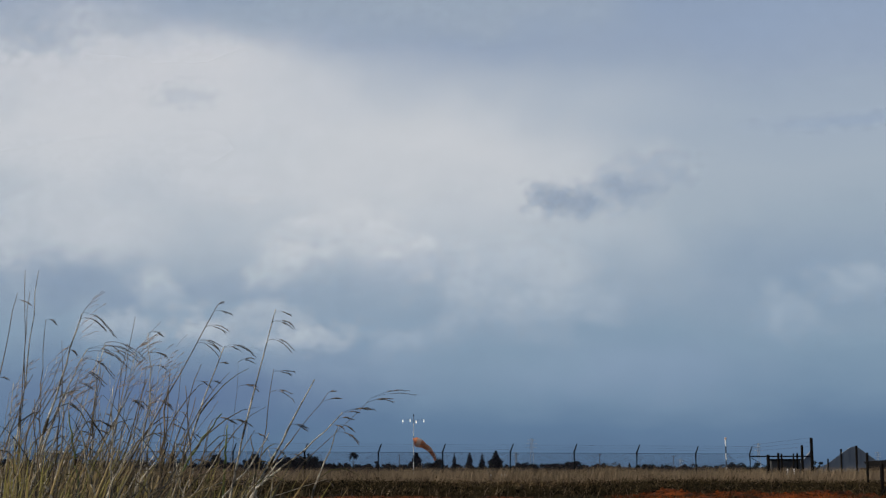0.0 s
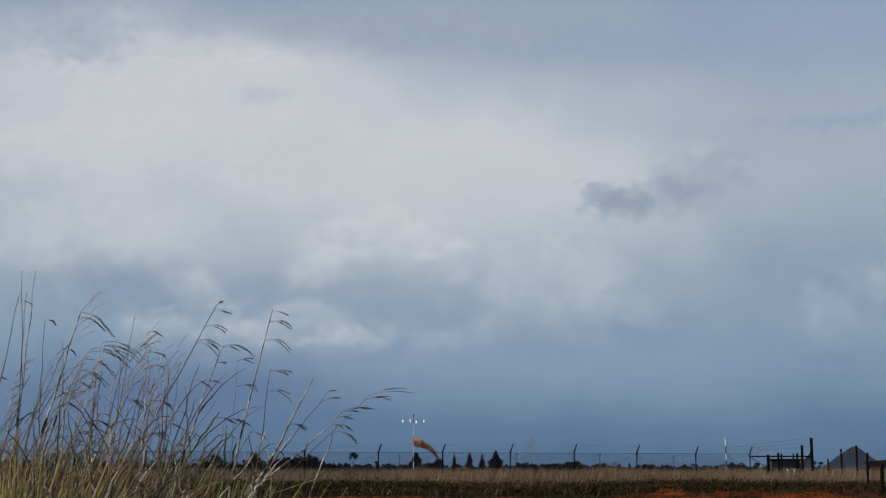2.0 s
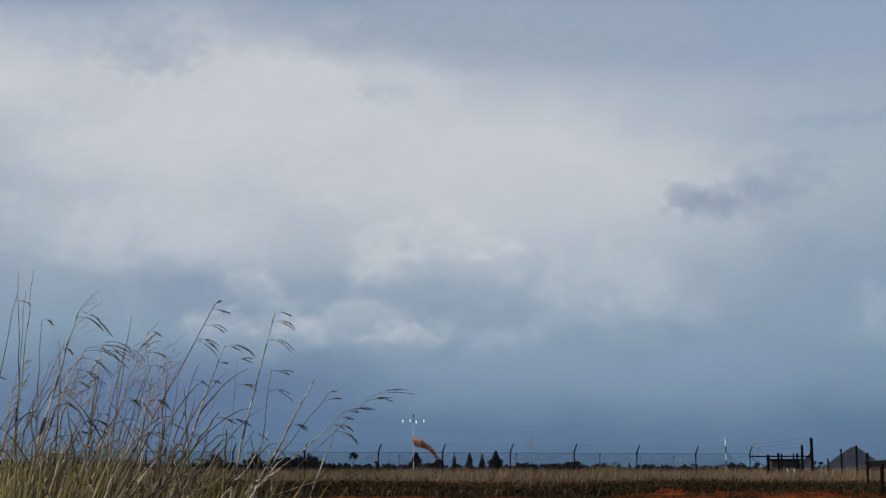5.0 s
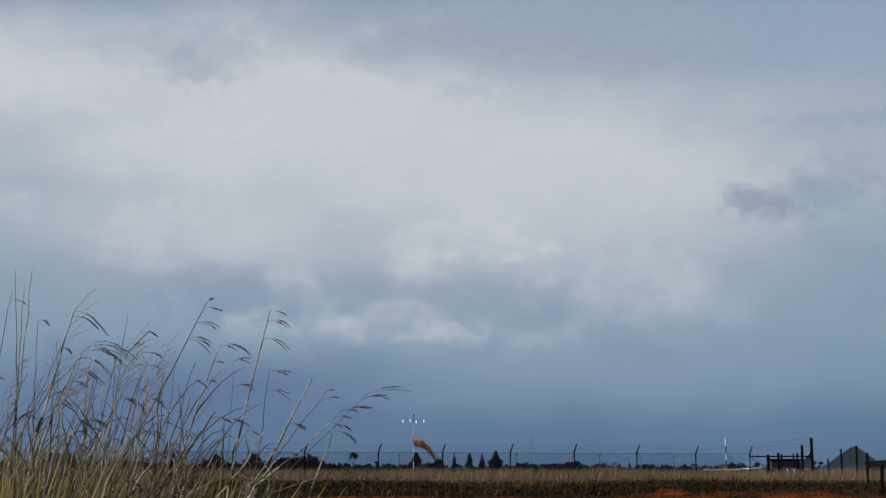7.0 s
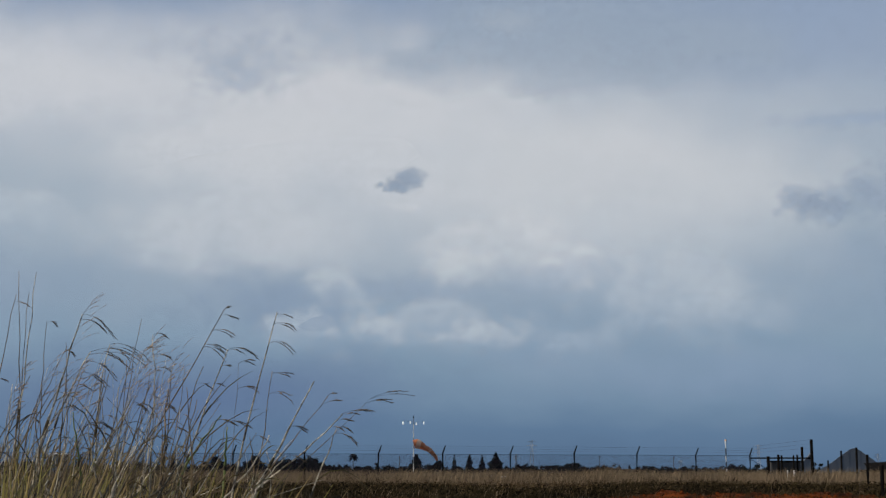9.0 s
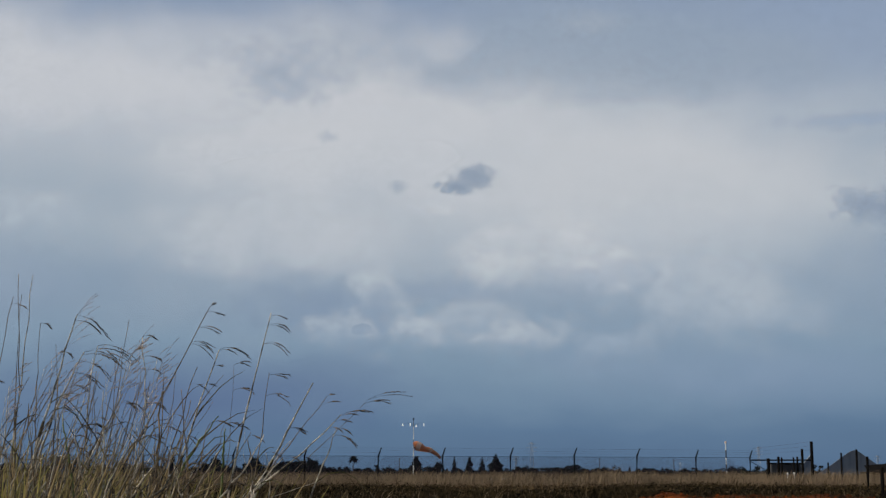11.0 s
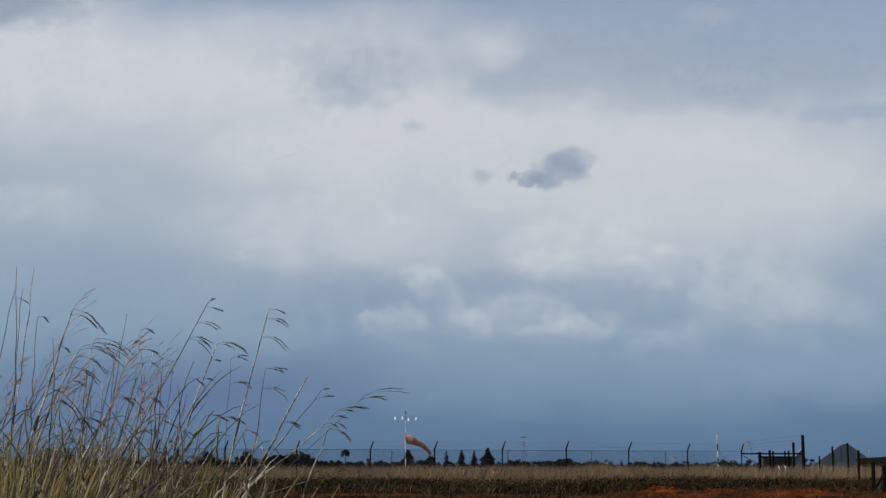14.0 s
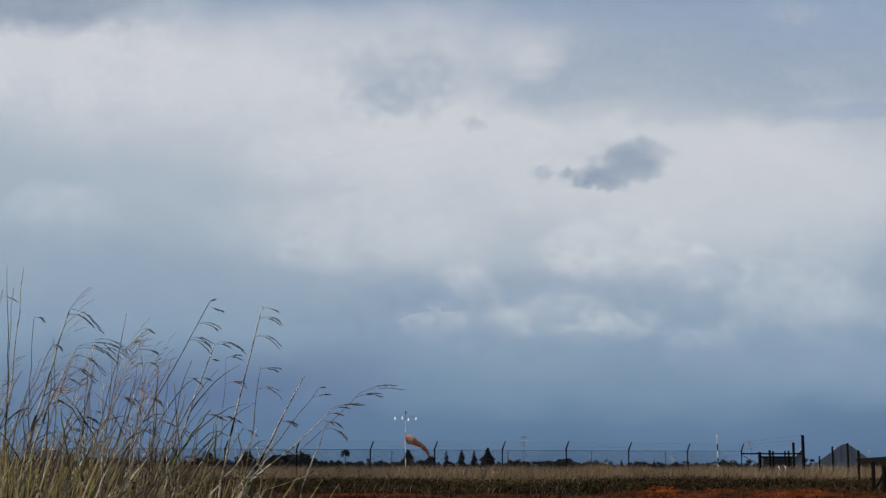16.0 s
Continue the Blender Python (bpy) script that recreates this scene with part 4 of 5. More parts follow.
def airfoil(x, y, z, chord, thick):
    """A wing section across the span at y; its nose at x."""
    return [(x - chord * u, y, z + thick * w) for u, w in ((0, 0), (0.1, 0.55), (0.3, 0.75), (0.6, 0.5), (1, 0.02), (0.6, -0.2), (0.3, -0.3), (0.1, -0.25))]


def build_aircraft():
    """A high-wing light aeroplane, its nose towards +x."""
    root = empty("light_aircraft", (0, 0, 0), "white high-wing propeller aeroplane taking off", "aeroplane")
    bm = bmesh.new()
    loft(bm, [ellipse(2.35, 0.95, 0.20, 0.22), ellipse(2.2, 0.95, 0.42, 0.38), ellipse(1.2, 1.0, 0.52, 0.48), ellipse(0.6, 1.15, 0.56, 0.64), ellipse(-0.6, 1.25, 0.56, 0.72),
              ellipse(-1.6, 1.2, 0.46, 0.58), ellipse(-3.2, 1.15, 0.27, 0.34), ellipse(-5.4, 1.15, 0.10, 0.18)])
    part("fuselage", bm, M_WHITE, root, smooth=True)
    bm = bmesh.new()
    loft(bm, [airfoil(0.55, -5.5, 2.16, 1.1, 0.14), airfoil(0.75, -2.4, 2.06, 1.63, 0.26), airfoil(0.75, 0, 1.98, 1.63, 0.28), airfoil(0.75, 2.4, 2.06, 1.63, 0.26), airfoil(0.55, 5.5, 2.16, 1.1, 0.14)])
    wing = part("wing", bm, M_WHITE, root, smooth=True)
    # added dark slabs: the shade below each wing, put in as navy colour
    for s in (-1, 1):
        bm = bmesh.new()
        under = lambda y, z, chord, nose: [(nose - 0.06 * chord, y, z - 0.03), (nose - chord, y, z + 0.0), (nose - chord, y, z - 0.10), (nose - 0.06 * chord, y, z - 0.13)]
        loft(bm, [under(s * 0.62, 1.985, 1.60, 0.75), under(s * 2.4, 2.045, 1.60, 0.75), under(s * 5.45, 2.15, 1.08, 0.55)])
        part("wing_shade", bm, M_NAVY, wing, "dark shaded underside of the wing")
    for s in (-1, 1):
        bm = bmesh.new()
        tube(bm, [(0.1, s * 0.5, 0.75), (0.1, s * 2.5, 2.02)], 0.045, 6)
        part("wing_strut", bm, M_WHITE, root)
        bm = bmesh.new()
        loft(bm, [airfoil(-4.35, 0.0, 1.25, 1.2, 0.10), airfoil(-4.6, s * 1.7, 1.25, 0.8, 0.07)])
        part("tailplane", bm, M_NAVY, root, "dark blue tailplane")
        bm = bmesh.new()
        tube(bm, [(-0.3, s * 0.4, 0.65), (-0.4, s * 1.25, 0.22)], [0.05, 0.035], 6)
        leg = part("gear_leg", bm, M_WHITE, root)
        bm = bmesh.new()
        tube(bm, [(-0.4, s * 1.25 - 0.07, 0.22), (-0.4, s * 1.25 + 0.07, 0.22)], 0.21, 14)
        part("wheel", bm, M_RUBBER, leg)
        bm = bmesh.new()
        box(bm, (-0.1, s * 0.545, 1.5), (1.3, 0.06, 0.42), 0.02)
        part("side_window", bm, M_GLASS, root)
    bm = bmesh.new()
    tube(bm, [(1.7, 0, 0.6), (1.8, 0, 0.2)], [0.05, 0.035], 6)
    leg = part("nose_leg", bm, M_WHITE, root)
    bm = bmesh.new()
    tube(bm, [(1.8, -0.06, 0.19), (1.8, 0.06, 0.19)], 0.18, 14)
    part("wheel", bm, M_RUBBER, leg)
    bm = bmesh.new()
    fin = lambda y: [(-4.0, y, 1.3), (-4.9, y, 2.45), (-5.5, y, 2.5), (-5.6, y, 1.25)]
    loft(bm, [fin(-0.04), fin(0.04)])
    part("tail_fin", bm, M_WHITE, root)
    bm = bmesh.new()
    loft(bm, [[(1.12, -0.45, 1.40), (1.12, 0.45, 1.40), (1.0, 0.45, 1.42), (1.0, -0.45, 1.42)], [(0.62, -0.45, 1.86), (0.62, 0.45, 1.86), (0.5, 0.45, 1.86), (0.5, -0.45, 1.86)]])
    part("windscreen", bm, M_GLASS, root)
    bm = bmesh.new()
    tube(bm, [(2.35, 0, 0.95), (2.5, 0, 0.95), (2.62, 0, 0.95)], [0.17, 0.13, 0.02], 10)
    spinner = part("spinner", bm, M_NAVY, root)
    bm = bmesh.new()
    box(bm, (2.45, 0, 0.95), (0.05, 0.16, 1.9), 0.015, Matrix.Rotation(radians(35), 3, "X"))
    part("propeller", bm, M_POST, spinner)
    return root


PLANE = build_aircraft()
FAR_PLANE = copy_thing(PLANE, Matrix.Identity(4))
tagged(FAR_PLANE, "small dark aeroplane high in the distance")


# ---------------------------------------------------------------- tall grass beside the camera
STALKS = []


def spray(bm, p, length, rise, droop, rng, n=9, fine=1.0, side=1):
    """A drooping branch of a seed head with small pointed spikelets."""
    pts = []
    yaw = rng.uniform(-0.5, 0.5)
    for i in range(7):
        t = i / 6
        pts.append(Vector(p) + Vector((side * length * t, yaw * length * t, length * ((rise + 0.16) * t - (droop + 0.22) * t * t))))
    tube(bm, pts, [0.00035 * fine] * 7, 3)
    for i in range(n):
        t = 0.42 + 0.58 * (i + rng.random() * 0.6) / n
        k = min(int(t * 6), 5)
        c = pts[k].lerp(pts[k + 1], min(t * 6 - k, 1.0))
        d = (pts[k + 1] - pts[k]).normalized()
        d = (d + Vector((rng.uniform(-0.25, 0.25), rng.uniform(-0.25, 0.25), rng.uniform(-0.35, 0.25)))).normalized()
        ln, wd = (0.009 + 0.007 * rng.random()) * fine, 0.0011 * (0.7 + 0.6 * rng.random()) * fine
        tube(bm, [c - d * ln * 0.2, c + d * ln * 0.35, c + d * ln], [wd * 0.4, wd, wd * 0.15], 4, cap=False)


def ribbon(bm, pts, widths, fold=0.25):
    """A grass leaf: a shallow folded strip."""
    rows = []
    for i, p in enumerate(pts):
        d = (Vector(pts[min(i + 1, len(pts) - 1)]) - Vector(pts[max(i - 1, 0)])).normalized()
        s = d.cross(Vector((0.25, 1, 0.1))).normalized()
        w = widths[i]
        rows.append((bm.verts.new(Vector(p) - s * w), bm.verts.new(Vector(p) + Vector((0, -w * fold, 0))), bm.verts.new(Vector(p) + s * w)))
    for a, b in zip(rows, rows[1:]):
        bm.faces.new((a[0], a[1], b[1], b[0]))
        bm.faces.new((a[1], a[2], b[2], b[1]))


def stalk(foot, tip, d, bow=0.0, r=0.003, sprays=(), leaves=0, material=None, gust=1.0, plume=0.0, seed=0):
    """A tall grass stalk rooted in the soil. foot, tip: bearing and elevation of its lowest seen and topmost points."""
    rng = random.Random(seed + 500)
    lo, hi = spot(*foot, d), spot(*tip, d)
    slope = (hi - lo)
    root_x = lo.x - slope.x / max(slope.z, 0.1) * lo.z * 0.45 + bow * 0.3
    o = Vector((root_x, d, 0))
    root = empty("grass_stalk", o, "tall dry straw grass stalk with a drooping seed head" if sprays or plume else "tall bare dry straw grass stalk", "grass stalk", "tall grass stalks")
    ctrl = [Vector((0, 0, -0.03)), (lo - o) * 0.5 + Vector((0.0, 0, 0))]
    ctrl[1].x *= 0.8
    pts = [ctrl[0], ctrl[1]]
    for i in range(9):
        t = i / 8
        p = lo.lerp(hi, t) - o
        p.x += bow * 4 * t * (1 - t)
        p.x += rng.gauss(0, 0.0022) * (1 if 0 < i < 8 else 0)
        p.y += 0.012 * math.sin(3 * t + seed)
        pts.append(p)
    n = len(pts)
    rad = [r * (0.82 - 0.50 * i / (n - 1)) * (1.22 if i in (3, 6) else 1.0) for i in range(n)]
    bm = bmesh.new()
    tube(bm, pts, rad, 5)
    stem = part("stem", bm, material or M_STRAW, root, smooth=True)
    for t, length, rise, droop in sprays:
        i = min(int(2 + t * 8), n - 2)
        p = pts[i].lerp(pts[i + 1], 2 + t * 8 - i) if t < 1 else pts[-1]
        for k in range(2 if length > 0.055 else 1):
            bm = bmesh.new()
            spray(bm, p, length * rng.uniform(0.75, 1.1), rise + rng.uniform(-0.1, 0.1), droop + rng.uniform(-0.12, 0.12), rng, 9)
            part("seed_spray", bm, M_HEAD, stem)
    if plume:
        for k in range(9):
            bm = bmesh.new()
            i = n - 1 - int(rng.random() * 3)
            spray(bm, pts[i], plume * rng.uniform(0.25, 0.65), rng.uniform(0.9, 1.6), 0.25, rng, 7, 0.55)
            part("seed_spray", bm, M_PLUME, stem)
    if r >= 0.003:
        # a dry leaf sheath wrapped round the lower stem
        k = rng.randint(2, 4)
        bm = bmesh.new()
        q = [pts[k].lerp(pts[k + 1], u) for u in (0.1, 0.4, 0.7, 0.95)]
        tube(bm, q, [rad[k] * 1.10, rad[k] * 1.35, rad[k] * 1.25, rad[k] * 1.02], 6, cap=False)
        part("sheath", bm, M_LEAF, stem, "brown papery leaf sheath")
    for k in range(leaves if rng.random() < 0.8 else 0):
        i = rng.randint(2, 6)
        bm = bmesh.new()
        s, ln = rng.choice((-1, 1, 1)), rng.uniform(0.05, 0.17)
        up, fall = rng.uniform(0.7, 2.6), rng.uniform(0.5, 2.2)
        q = [pts[i] + Vector((s * ln * t, rng.uniform(-0.02, 0.02) * t, ln * (up * t - fall * t * t))) for t in (0, 0.25, 0.5, 0.75, 1.0)]
        ribbon(bm, q, [0.0010, 0.0017, 0.0015, 0.0009, 0.0003])
        part("leaf", bm, rng.choice((M_LEAF, M_LEAF, M_GREEN)), stem)
    STALKS.append((root, o, hi.z, gust, foot[0]))
    return root


S = ((1.0, 0.055, 0.1, 0.35), (0.93, 0.08, 0.15, 0.45), (0.80, 0.085, 0.18, 0.5), (0.76, 0.09, 0.1, 0.45))
stalk((-0.31565, 0.01053), (-0.32024, 0.14344), 3.9, 0.004, 0.0024, (), 0, M_STRAWD, 1.0, seed=1)
stalk((-0.31770, 0.01053), (-0.30852, 0.14344), 4.1, 0.004, 0.0030, (), 1, None, 1.0, seed=2)
stalk((-0.31401, 0.01053), (-0.31363, 0.12826), 4.4, 0.0, 0.0026, (), 0, M_STRAWD, 0.9, seed=3)
stalk((-0.33778, 0.01053), (-0.32405, 0.12784), 3.8, 0.0, 0.0026, ((0.95, 0.05, 0.1, 0.3),), 0, M_STRAWD, 1.1, seed=4)
stalk((-0.29802, 0.01053), (-0.30176, 0.10687), 4.0, -0.006, 0.0024, ((1.0, 0.03, 0.2, 0.4),), 1, M_STRAWD, 1.0, seed=5)
stalk((-0.30007, 0.01053), (-0.27583, 0.11356), 3.8, -0.004, 0.0048, ((1.0, 0.085, 0.05, 0.5), (0.96, 0.07, 0.1, 0.45)), 2, None, 1.0, 0.14, 6)
stalk((-0.29679, 0.01053), (-0.26719, 0.08645), 3.7, -0.012, 0.0040, ((1.0, 0.11, 0.25, 0.40), (0.97, 0.12, 0.12, 0.35), (0.9, 0.10, 0.1, 0.5), (0.8, 0.08, 0.0, 0.4)), 2, None, 1.0, 0.0, 7)
stalk((-0.25939, -0.00162), (-0.25489, 0.09019), 4.2, -0.015, 0.0036, ((1.0, 0.12, 0.15, 0.45), (0.97, 0.10, 0.1, 0.5), (0.93, 0.12, 0.05, 0.35)), 2, None, 1.0, 0.0, 8)
stalk((-0.24712, -0.00162), (-0.23236, 0.10979), 4.3, 0.004, 0.0024, (), 1, M_STRAWD, 0.9, seed=9)
stalk((-0.21766, -0.00162), (-0.22233, 0.09685), 4.0, 0.010, 0.0032, ((1.0, 0.045, 0.5, 0.45), (0.85, 0.06, 0.1, 0.35), (0.75, 0.05, 0.1, 0.3)), 2, None, 0.9, seed=10)
stalk((-0.24253, -0.01452), (-0.17436, 0.12069), 4.0, 0.004, 0.0034, ((1.0, 0.012, 0.9, 0.2), (0.97, 0.05, -0.02, 0.2), (0.88, 0.07, 0.12, 0.35), (0.80, 0.075, 0.2, 0.40), (0.79, 0.06, 0.1, 0.4)), 1, M_STRAWD, 1.0, seed=11)
stalk((-0.19519, -0.01371), (-0.16516, 0.08769), 4.1, -0.008, 0.0044, ((1.0, 0.09, 0.35, 0.45), (0.99, 0.05, 0.2, 0.3), (0.88, 0.035, 0.1, 0.2), (0.75, 0.03, 0.1, 0.2)), 2, None, 0.75, seed=12)
stalk((-0.15517, -0.01371), (-0.12752, 0.11482), 3.9, -0.004, 0.0040, ((0.98, 0.045, 0.2, 0.35), (0.93, 0.06, 0.15, 0.35), (0.82, 0.075, 0.25, 0.50)), 2, None, 0.75, seed=13)
stalk((-0.13443, -0.00968), (-0.09560, 0.06327), 3.9, 0.002, 0.0050, ((0.55, 0.06, 0.1, 0.3),), 1, None, 0.5, seed=14)
stalk((-0.14040, -0.01693), (-0.08544, 0.05380), 4.2, 0.002, 0.0026, ((1.0, 0.02, 0.6, 0.2), (0.9, 0.05, 0.3, 0.2)), 0, M_STRAWD, 0.5, seed=15)
stalk((-0.13637, -0.01452), (-0.07500, 0.04050), 3.8, 0.012, 0.0036, ((1.0, 0.085, 0.25, 0.1), (0.97, 0.05, 0.3, 0.15), (0.9, 0.045, 0.4, 0.2), (0.82, 0.035, 0.3, 0.3)), 0, None, 0.6, seed=16)
stalk((-0.12812, -0.01854), (-0.05611, 0.05134), 4.3, 0.004, 0.0018, ((1.0, 0.14, 0.35, 0.15), (0.95, 0.10, 0.45, 0.2)), 0, M_HEAD, 0.8, seed=17)
stalk((-0.09625, -0.02175), (-0.07813, 0.03005), 3.8, -0.003, 0.0032, ((1.0, 0.05, 0.2, 0.35), (0.9, 0.06, 0.1, 0.5)), 1, None, 0.5, seed=18)
stalk((-0.13761, -0.01371), (-0.12747, 0.07070), 4.2, 0.0, 0.0026, ((0.98, 0.06, 0.0, 0.1), (0.8, 0.08, 0.25, 0.4)), 1, M_STRAWD, 0.7, seed=19)
stalk((-0.17915, -0.01773), (-0.16994, 0.03413), 3.9, -0.01, 0.0030, ((1.0, 0.06, 0.25, 0.3),), 1, M_STRAWD, 0.6, seed=20)
stalk((-0.17058, -0.01773), (-0.15881, 0.03332), 3.9, 0.0, 0.0022, ((1.0, 0.06, 0.3, 0.5),), 0, M_STRAWD, 0.6, seed=21)
stalk((-0.20785, -0.01371), (-0.20566, 0.05709), 3.8, 0.0, 0.0055, (), 1, M_STRAWD, 0.7, seed=22)
stalk((-0.22594, -0.02175), (-0.21582, 0.06451), 4.1, 0.0, 0.0032, (), 1, M_STRAWD, 0.8, seed=23)
stalk((-0.26706, -0.01371), (-0.23492, 0.05545), 4.0, 0.0, 0.0046, ((0.9, 0.05, 0.2, 0.3),), 2, None, 0.8, seed=24)
stalk((-0.15671, -0.01773), (-0.15409, 0.07608), 4.5, 0.0, 0.0016, ((1.0, 0.06, 0.5, 0.3), (0.8, 0.08, 0.4, 0.4)), 0, M_HEAD, 0.8, seed=25)

stalk((-0.18921, 0.00445), (-0.16473, 0.03945), 3.9, -0.004, 0.0052, (), 0, M_FRESH, 0.6, seed=26)
stalk((-0.16038, -0.00162), (-0.15831, 0.03005), 3.8, 0.0, 0.0050, (), 0, M_FRESH, 0.5, seed=27)
stalk((-0.26822, -0.00565), (-0.27676, 0.03986), 3.6, 0.003, 0.0046, (), 0, M_FRESH, 0.6, seed=28)
_rng = random.Random(31)
for i in range(150):
    x = _rng.uniform(-0.36, -0.20) if i < 105 else _rng.uniform(-0.31, -0.12)
    top = 0.004 + 0.088 * _rng.random() ** 1.5 if i < 105 else _rng.uniform(-0.012, 0.032)
    lean = _rng.uniform(-0.012, 0.045)
    sp = [(_rng.uniform(0.75, 1.0), _rng.uniform(0.025, 0.06), _rng.uniform(0.05, 0.5), _rng.uniform(0.3, 0.6)) for _ in range(_rng.choice((0, 0, 0, 1, 1)))]
    stalk((x, -0.02), (x + lean, top), _rng.uniform(3.4, 4.9), _rng.uniform(-0.01, 0.01), _rng.choice((0.0008, 0.0012, 0.0018, 0.0024, 0.0032)) * _rng.uniform(0.8, 1.2), sp,
          _rng.choice((0, 0, 1)), _rng.choice((M_STRAW, M_STRAWD, M_STRAWD)), _rng.uniform(0.6, 1.0), seed=100 + i)


for i in range(20):
    x = _rng.uniform(-0.335, -0.215)
    stalk((x, -0.02), (x + _rng.uniform(0.0, 0.035), _rng.uniform(0.045, 0.085)), _rng.uniform(3.3, 4.2), _rng.uniform(-0.008, 0.008), 0.0016, (), 0, M_STRAW, _rng.uniform(0.7, 1.0),
          _rng.uniform(0.06, 0.13), 400 + i)


for i in range(26):
    x = _rng.uniform(-0.345, -0.17)
    stalk((x, -0.02), (x + _rng.uniform(-0.01, 0.035), _rng.uniform(0.012, 0.075)), _rng.uniform(3.4, 4.4), _rng.uniform(-0.008, 0.008), _rng.uniform(0.0018, 0.0034), (), _rng.choice((0, 1, 2)), M_STRAWD,
          _rng.uniform(0.6, 1.0), 0.0, 500 + i)


for i in range(34):
    x = _rng.uniform(-0.35, -0.13)
    stalk((x, -0.024), (x + _rng.gauss(0.006, 0.009), _rng.uniform(-0.012, 0.024 - max(0.0, x + 0.28) * 0.2)), _rng.uniform(3.2, 4.0), _rng.uniform(-0.01, 0.01), _rng.uniform(0.0018, 0.0042), (),
          _rng.choice((0, 1, 1)), _rng.choice((M_STRAW, M_STRAW, M_LEAF)), _rng.uniform(0.3, 0.6), 0.0, 600 + i)


def tussock(b0, b1, d, n, top, material, seed, label):
    """A clump of arching basal leaves."""
    rng = random.Random(seed)
    o = Vector(((b0 + b1) / 2 * d, d, 0))
    root = empty("grass_tussock", o, label, "grass tussock", "grass tussocks")
    for half in range(2):
        bm = bmesh.new()
        for _ in range(n // 2):
            b = rng.uniform(b0, b1)
            base = Vector((b * d - o.x, rng.uniform(-0.25, 0.25), -0.02))
            edge = 1 - 0.06 * (b - b0) / (b1 - b0)
            h = (EYE + top * d) * edge * (0.84 + 0.24 * rng.random() ** 1.4)
            out = rng.gauss(0.04, 0.16) * h
            bend = rng.random() ** 3 * 0.35
            pts = []
            for t in (0, 0.3, 0.55, 0.75, 0.88, 1.0):
                pts.append(base + Vector((out * (0.5 * t + 0.5 * t * t) + bend * 0.25 * max(0, t - 0.7) * (1 if out > 0 else -1), rng.uniform(-0.005, 0.005), h * (t - bend * max(0, t - 0.75) ** 2 * 6))))
            w = rng.uniform(0.0014, 0.0062)
            ribbon(bm, pts, [w, w, w * 0.95, w * 0.75, w * 0.5, 0.0003])
        tagged(part("leaves", bm, material if half else M_LEAF, root), kind="stuff")
    STALKS.append((root, o, EYE, 0.35, b0))


for i, (b0, b1, d, n, top) in enumerate(((-0.37, -0.27, 3.3, 420, 0.010), (-0.31, -0.21, 3.6, 420, 0.006), (-0.24, -0.16, 3.8, 300, 0.000), (-0.17, -0.125, 4.0, 110, -0.014),
                                         (-0.37, -0.27, 4.4, 460, 0.014), (-0.28, -0.19, 4.6, 420, 0.010), (-0.20, -0.135, 4.7, 200, -0.002),
                                         (-0.322, -0.292, 3.4, 240, 0.024), (-0.305, -0.27, 4.2, 200, 0.018), (-0.345, -0.315, 3.9, 160, 0.016))):
    tussock(b0, b1, d, n, top, M_GREEN if i % 2 == 0 or i == 7 else M_LEAF, 40 + i, "dense tussock of tan and greenish dry grass leaves")


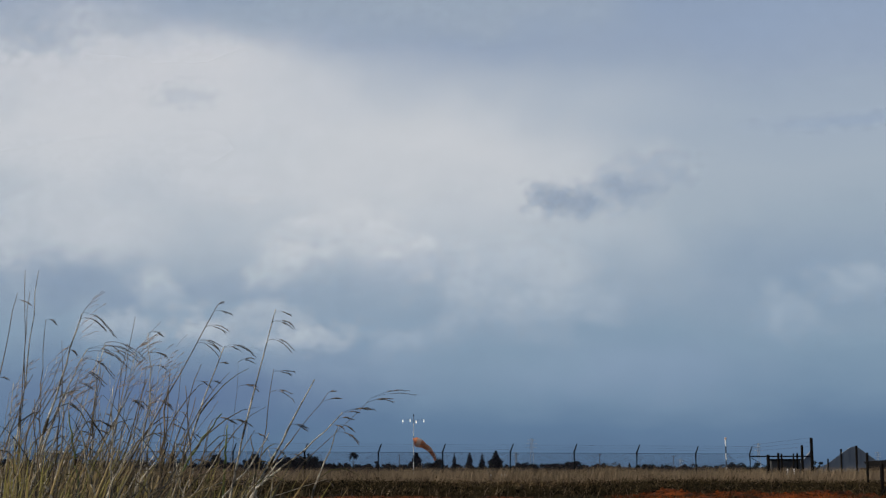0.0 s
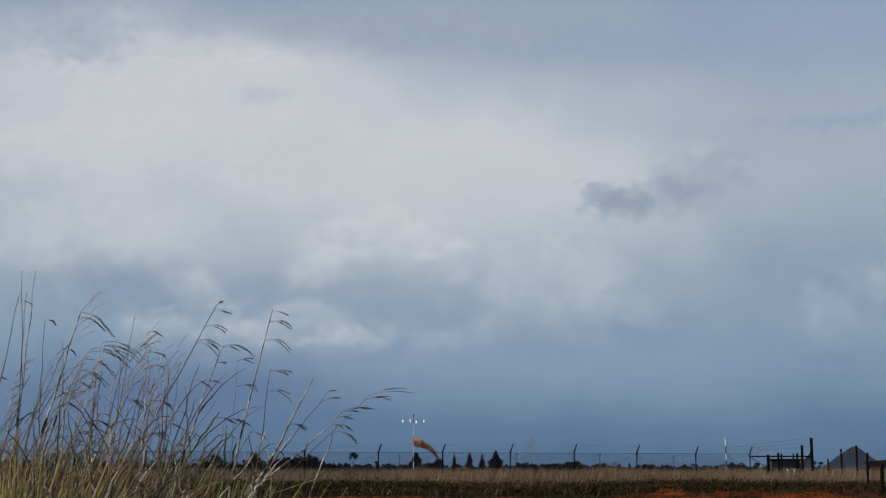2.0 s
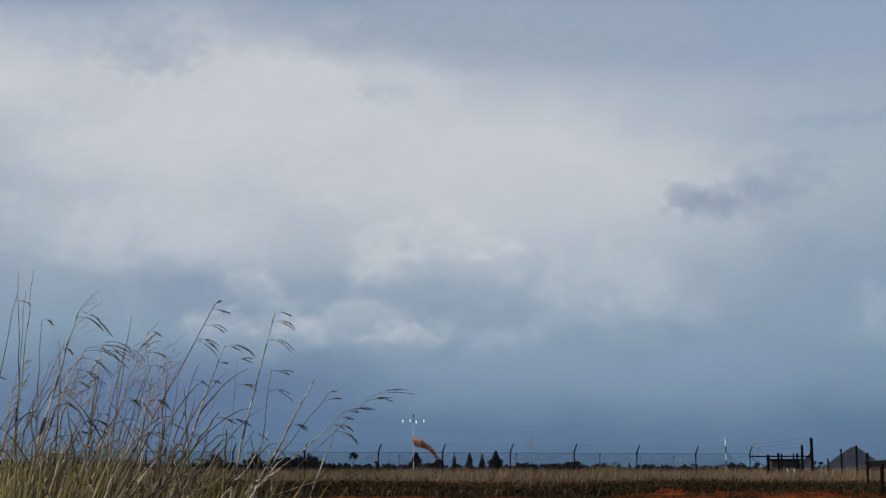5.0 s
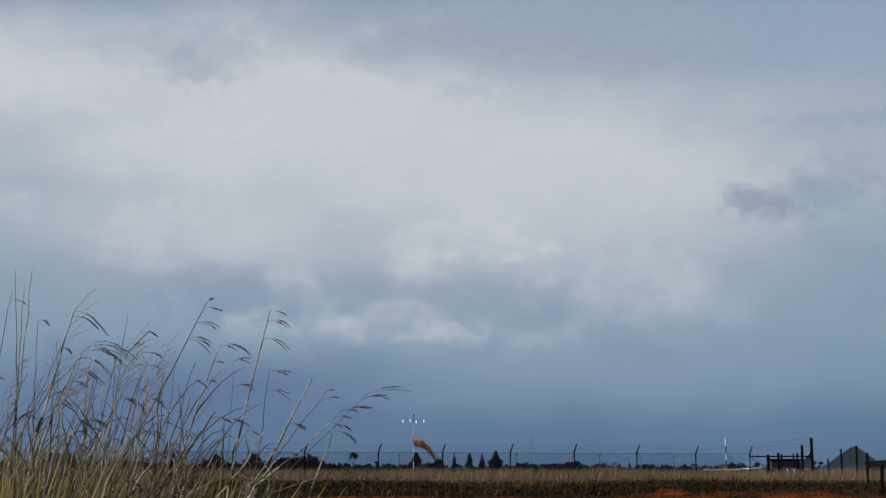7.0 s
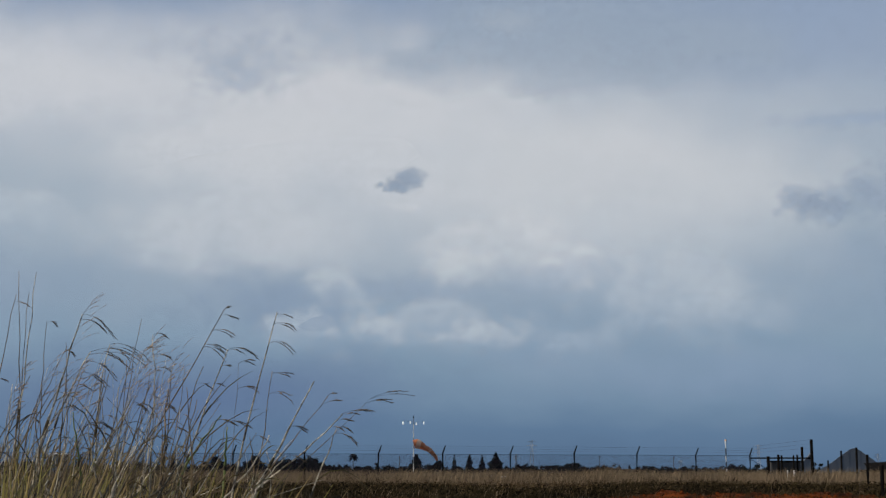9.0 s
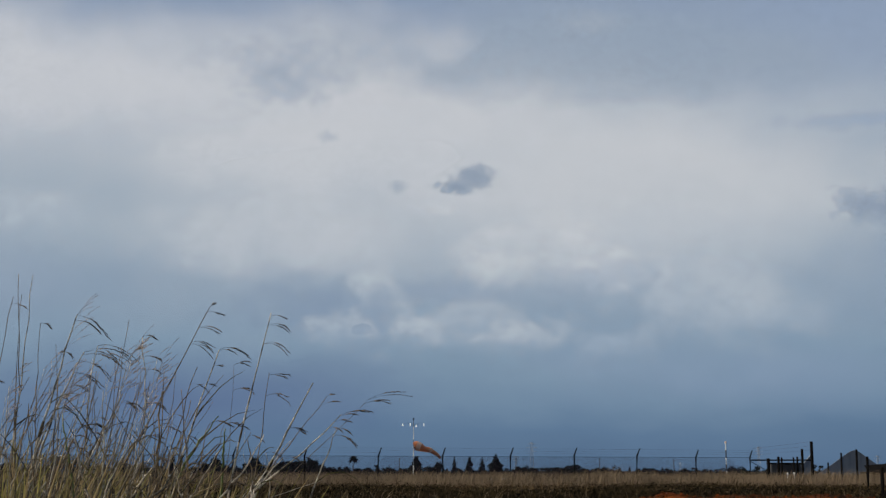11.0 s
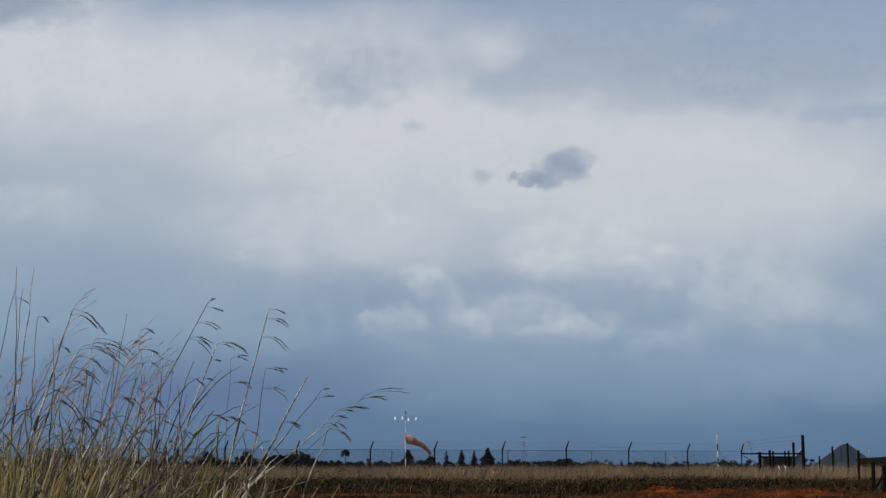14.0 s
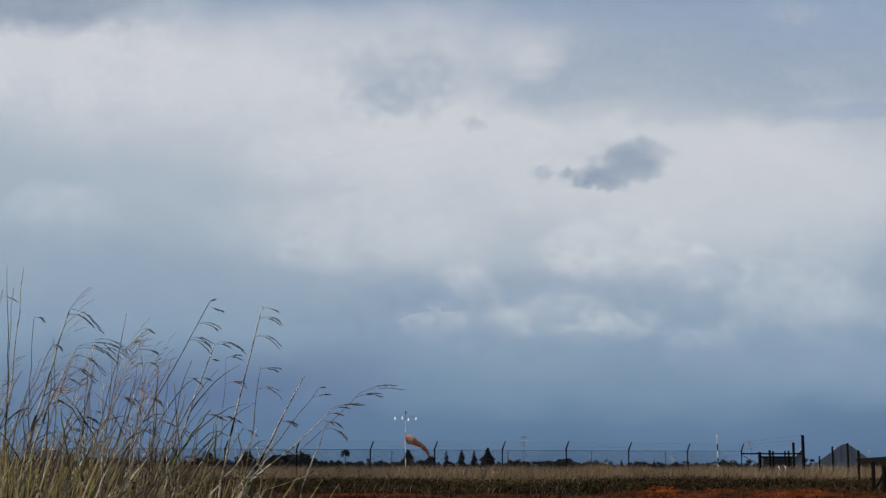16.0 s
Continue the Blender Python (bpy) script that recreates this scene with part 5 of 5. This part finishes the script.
# ---------------------------------------------------------------- what moves
def motions():
    steady = [0, 0.1, 0.2] + list(range(1, 16)) + [15.8, 15.9, 16]
    for ob, at, v, rise, d, near, tilt, (b, e) in CLOUDS:
        rows = []
        for t in steady:
            if near:
                dd = d + (near - d) * max(0.0, t - 5) / 11
                k = dd / 2413.0
                p = spot(b + v * t / 2413.0, e - rise * t / 2413.0, dd)
            else:
                k = d / 2413.0
                p = at + Vector((v * k * t, 0, -rise * k * t))
            rows.append((t, pose(*p, 0, tilt, 0)))
        walk(ob, rows)

    # gusts: the sway of a tall stalk's head, in units of the lens
    half = [0, .5, 1, 1.5, 2, 2.5, 3, 3.5, 4, 4.5, 5, 5.5, 6, 6.5, 7, 7.5, 8, 8.5, 9, 9.5, 10, 10.5, 11, 11.5, 12, 12.5, 13, 13.5, 14, 14.5, 15, 15.5, 16]
    left = [19, -19, 46, 4, 18, 8, 28, 0, -9, 6, 14, -6, 4, -5, 0, 6, 19, -2, 34, 10, -4, 12, 4, 11, 16, 15, 16, -3, 17, 1, 26, 13, 18]
    outer = [23, 1, 24, 18, 20, 15, 30, 11, 6, 12, 16, 2, 6, 4, 11, 14, 43, 15, 20, 12, 4, 16, 12, 21, 36, 19, 19, 19, 27, 4, 22, 10, 13]
    right = [13, -9, 10, 14, 5, 8, 31, 0, -2, 6, 10, -4, 3, -3, 0, 11, 22, -1, 8, 6, -2, 8, 4, 5, 15, 6, 12, 9, 16, -7, 12, 9, -2]
    for n, (ob, o, height, gust, b) in enumerate(STALKS):
        rng = random.Random(900 + n)
        mixing = min(max((b + 0.26) / 0.14, 0.0), 1.0)
        far = min(max((-0.275 - b) / 0.03, 0.0), 1.0)
        sway = [(p * (1 - far) + q * far) * (1 - mixing) + r * mixing for p, q, r in zip(left, outer, right)]
        tall = height / 4.0 * 2413.0
        scale = gust * height / 1.45
        rows = []
        for i, t in enumerate(half):
            s = sway[i] + rng.uniform(-3, 3)
            rows.append((t, pose(*o, rng.uniform(-0.4, 0.4), math.degrees(s * scale / tall), 0)))
            if t < 16:
                s2 = 0.5 * (s + sway[i + 1]) + rng.uniform(-9, 9)
                rows.append((t + 0.23, pose(*o, rng.uniform(-0.4, 0.4), math.degrees(s2 * scale / tall), 0)))
        walk(ob, rows)

    # the windsock's tail lifts and drops
    sock = ((0, 43), (0.4, 45), (0.8, 32), (1.2, 36), (1.6, 28), (2.0, 34), (2.4, 30), (2.8, 36), (3.2, 35), (3.6, 35), (4.0, 30), (5.0, 36), (6.3, 39), (6.6, 45), (7.0, 45),
            (7.4, 52), (7.6, 42), (7.8, 30), (8.2, 35), (8.6, 32), (9.0, 36), (9.2, 33), (10.2, 26), (11.3, 20), (11.7, 23), (12.1, 28), (12.5, 32), (12.9, 32), (13.3, 30), (13.7, 32),
            (14.1, 30), (14.6, 31), (15.0, 33), (15.5, 40), (16.0, 36))
    walk(SOCK_TAIL, [(t, pose(*SOCK_ROOT, 0, a + 10, 0)) for t, a in sock])

    # take-off run towards the viewer's side, then the climb
    def run(t):
        s = (t - 7.4) / 0.1
        z = float(np.interp(s, (-2, -1, 0, 1, 2, 3, 4, 90), (-1.7, -0.9, 3.0, 9.2, 17.8, 27.5, 37.5, 700)))
        return -10.4 - 15.6 * s, 188.0 - 14.5 * s, z
    rows = [(0.0, pose(208, 391, -1.9, 0, 0, -125)), (6.0, pose(208, 391, -1.9, 0, 0, -125))]
    for t in (6.4, 6.8, 7.0, 7.1, 7.2, 7.3, 7.4, 7.5, 7.6, 7.7, 7.8, 8.0, 8.4, 9.0, 11.0, 16.0):
        x, y, z = run(t)
        rows.append((t, pose(x, y, max(z, -1.9), float(np.interp(t, (7.3, 7.4, 7.5, 7.6, 7.8), (2, 2, 4, 1, 1))), -2 if t < 7.2 else -12, float(np.interp(t, (7.3, 7.4, 7.5, 7.6), (-104, -104, -106, -114))))))
    walk(PLANE, rows)

    d = 1800.0
    k = d / 2413.0
    s0 = spot(0.19202, 0.11147, d)
    rows = []
    for t in (0, 3, 6, 7, 7.2, 7.5, 7.8, 8.0, 8.3, 9, 11, 13, 16):
        rows.append((t, pose(s0.x - 852 * k * (t - 7.5), d, s0.z + 68 * k * (t - 7.5) if t > 4 else s0.z - 200, 0, 0, 180)))
    walk(FAR_PLANE, rows)


motions()
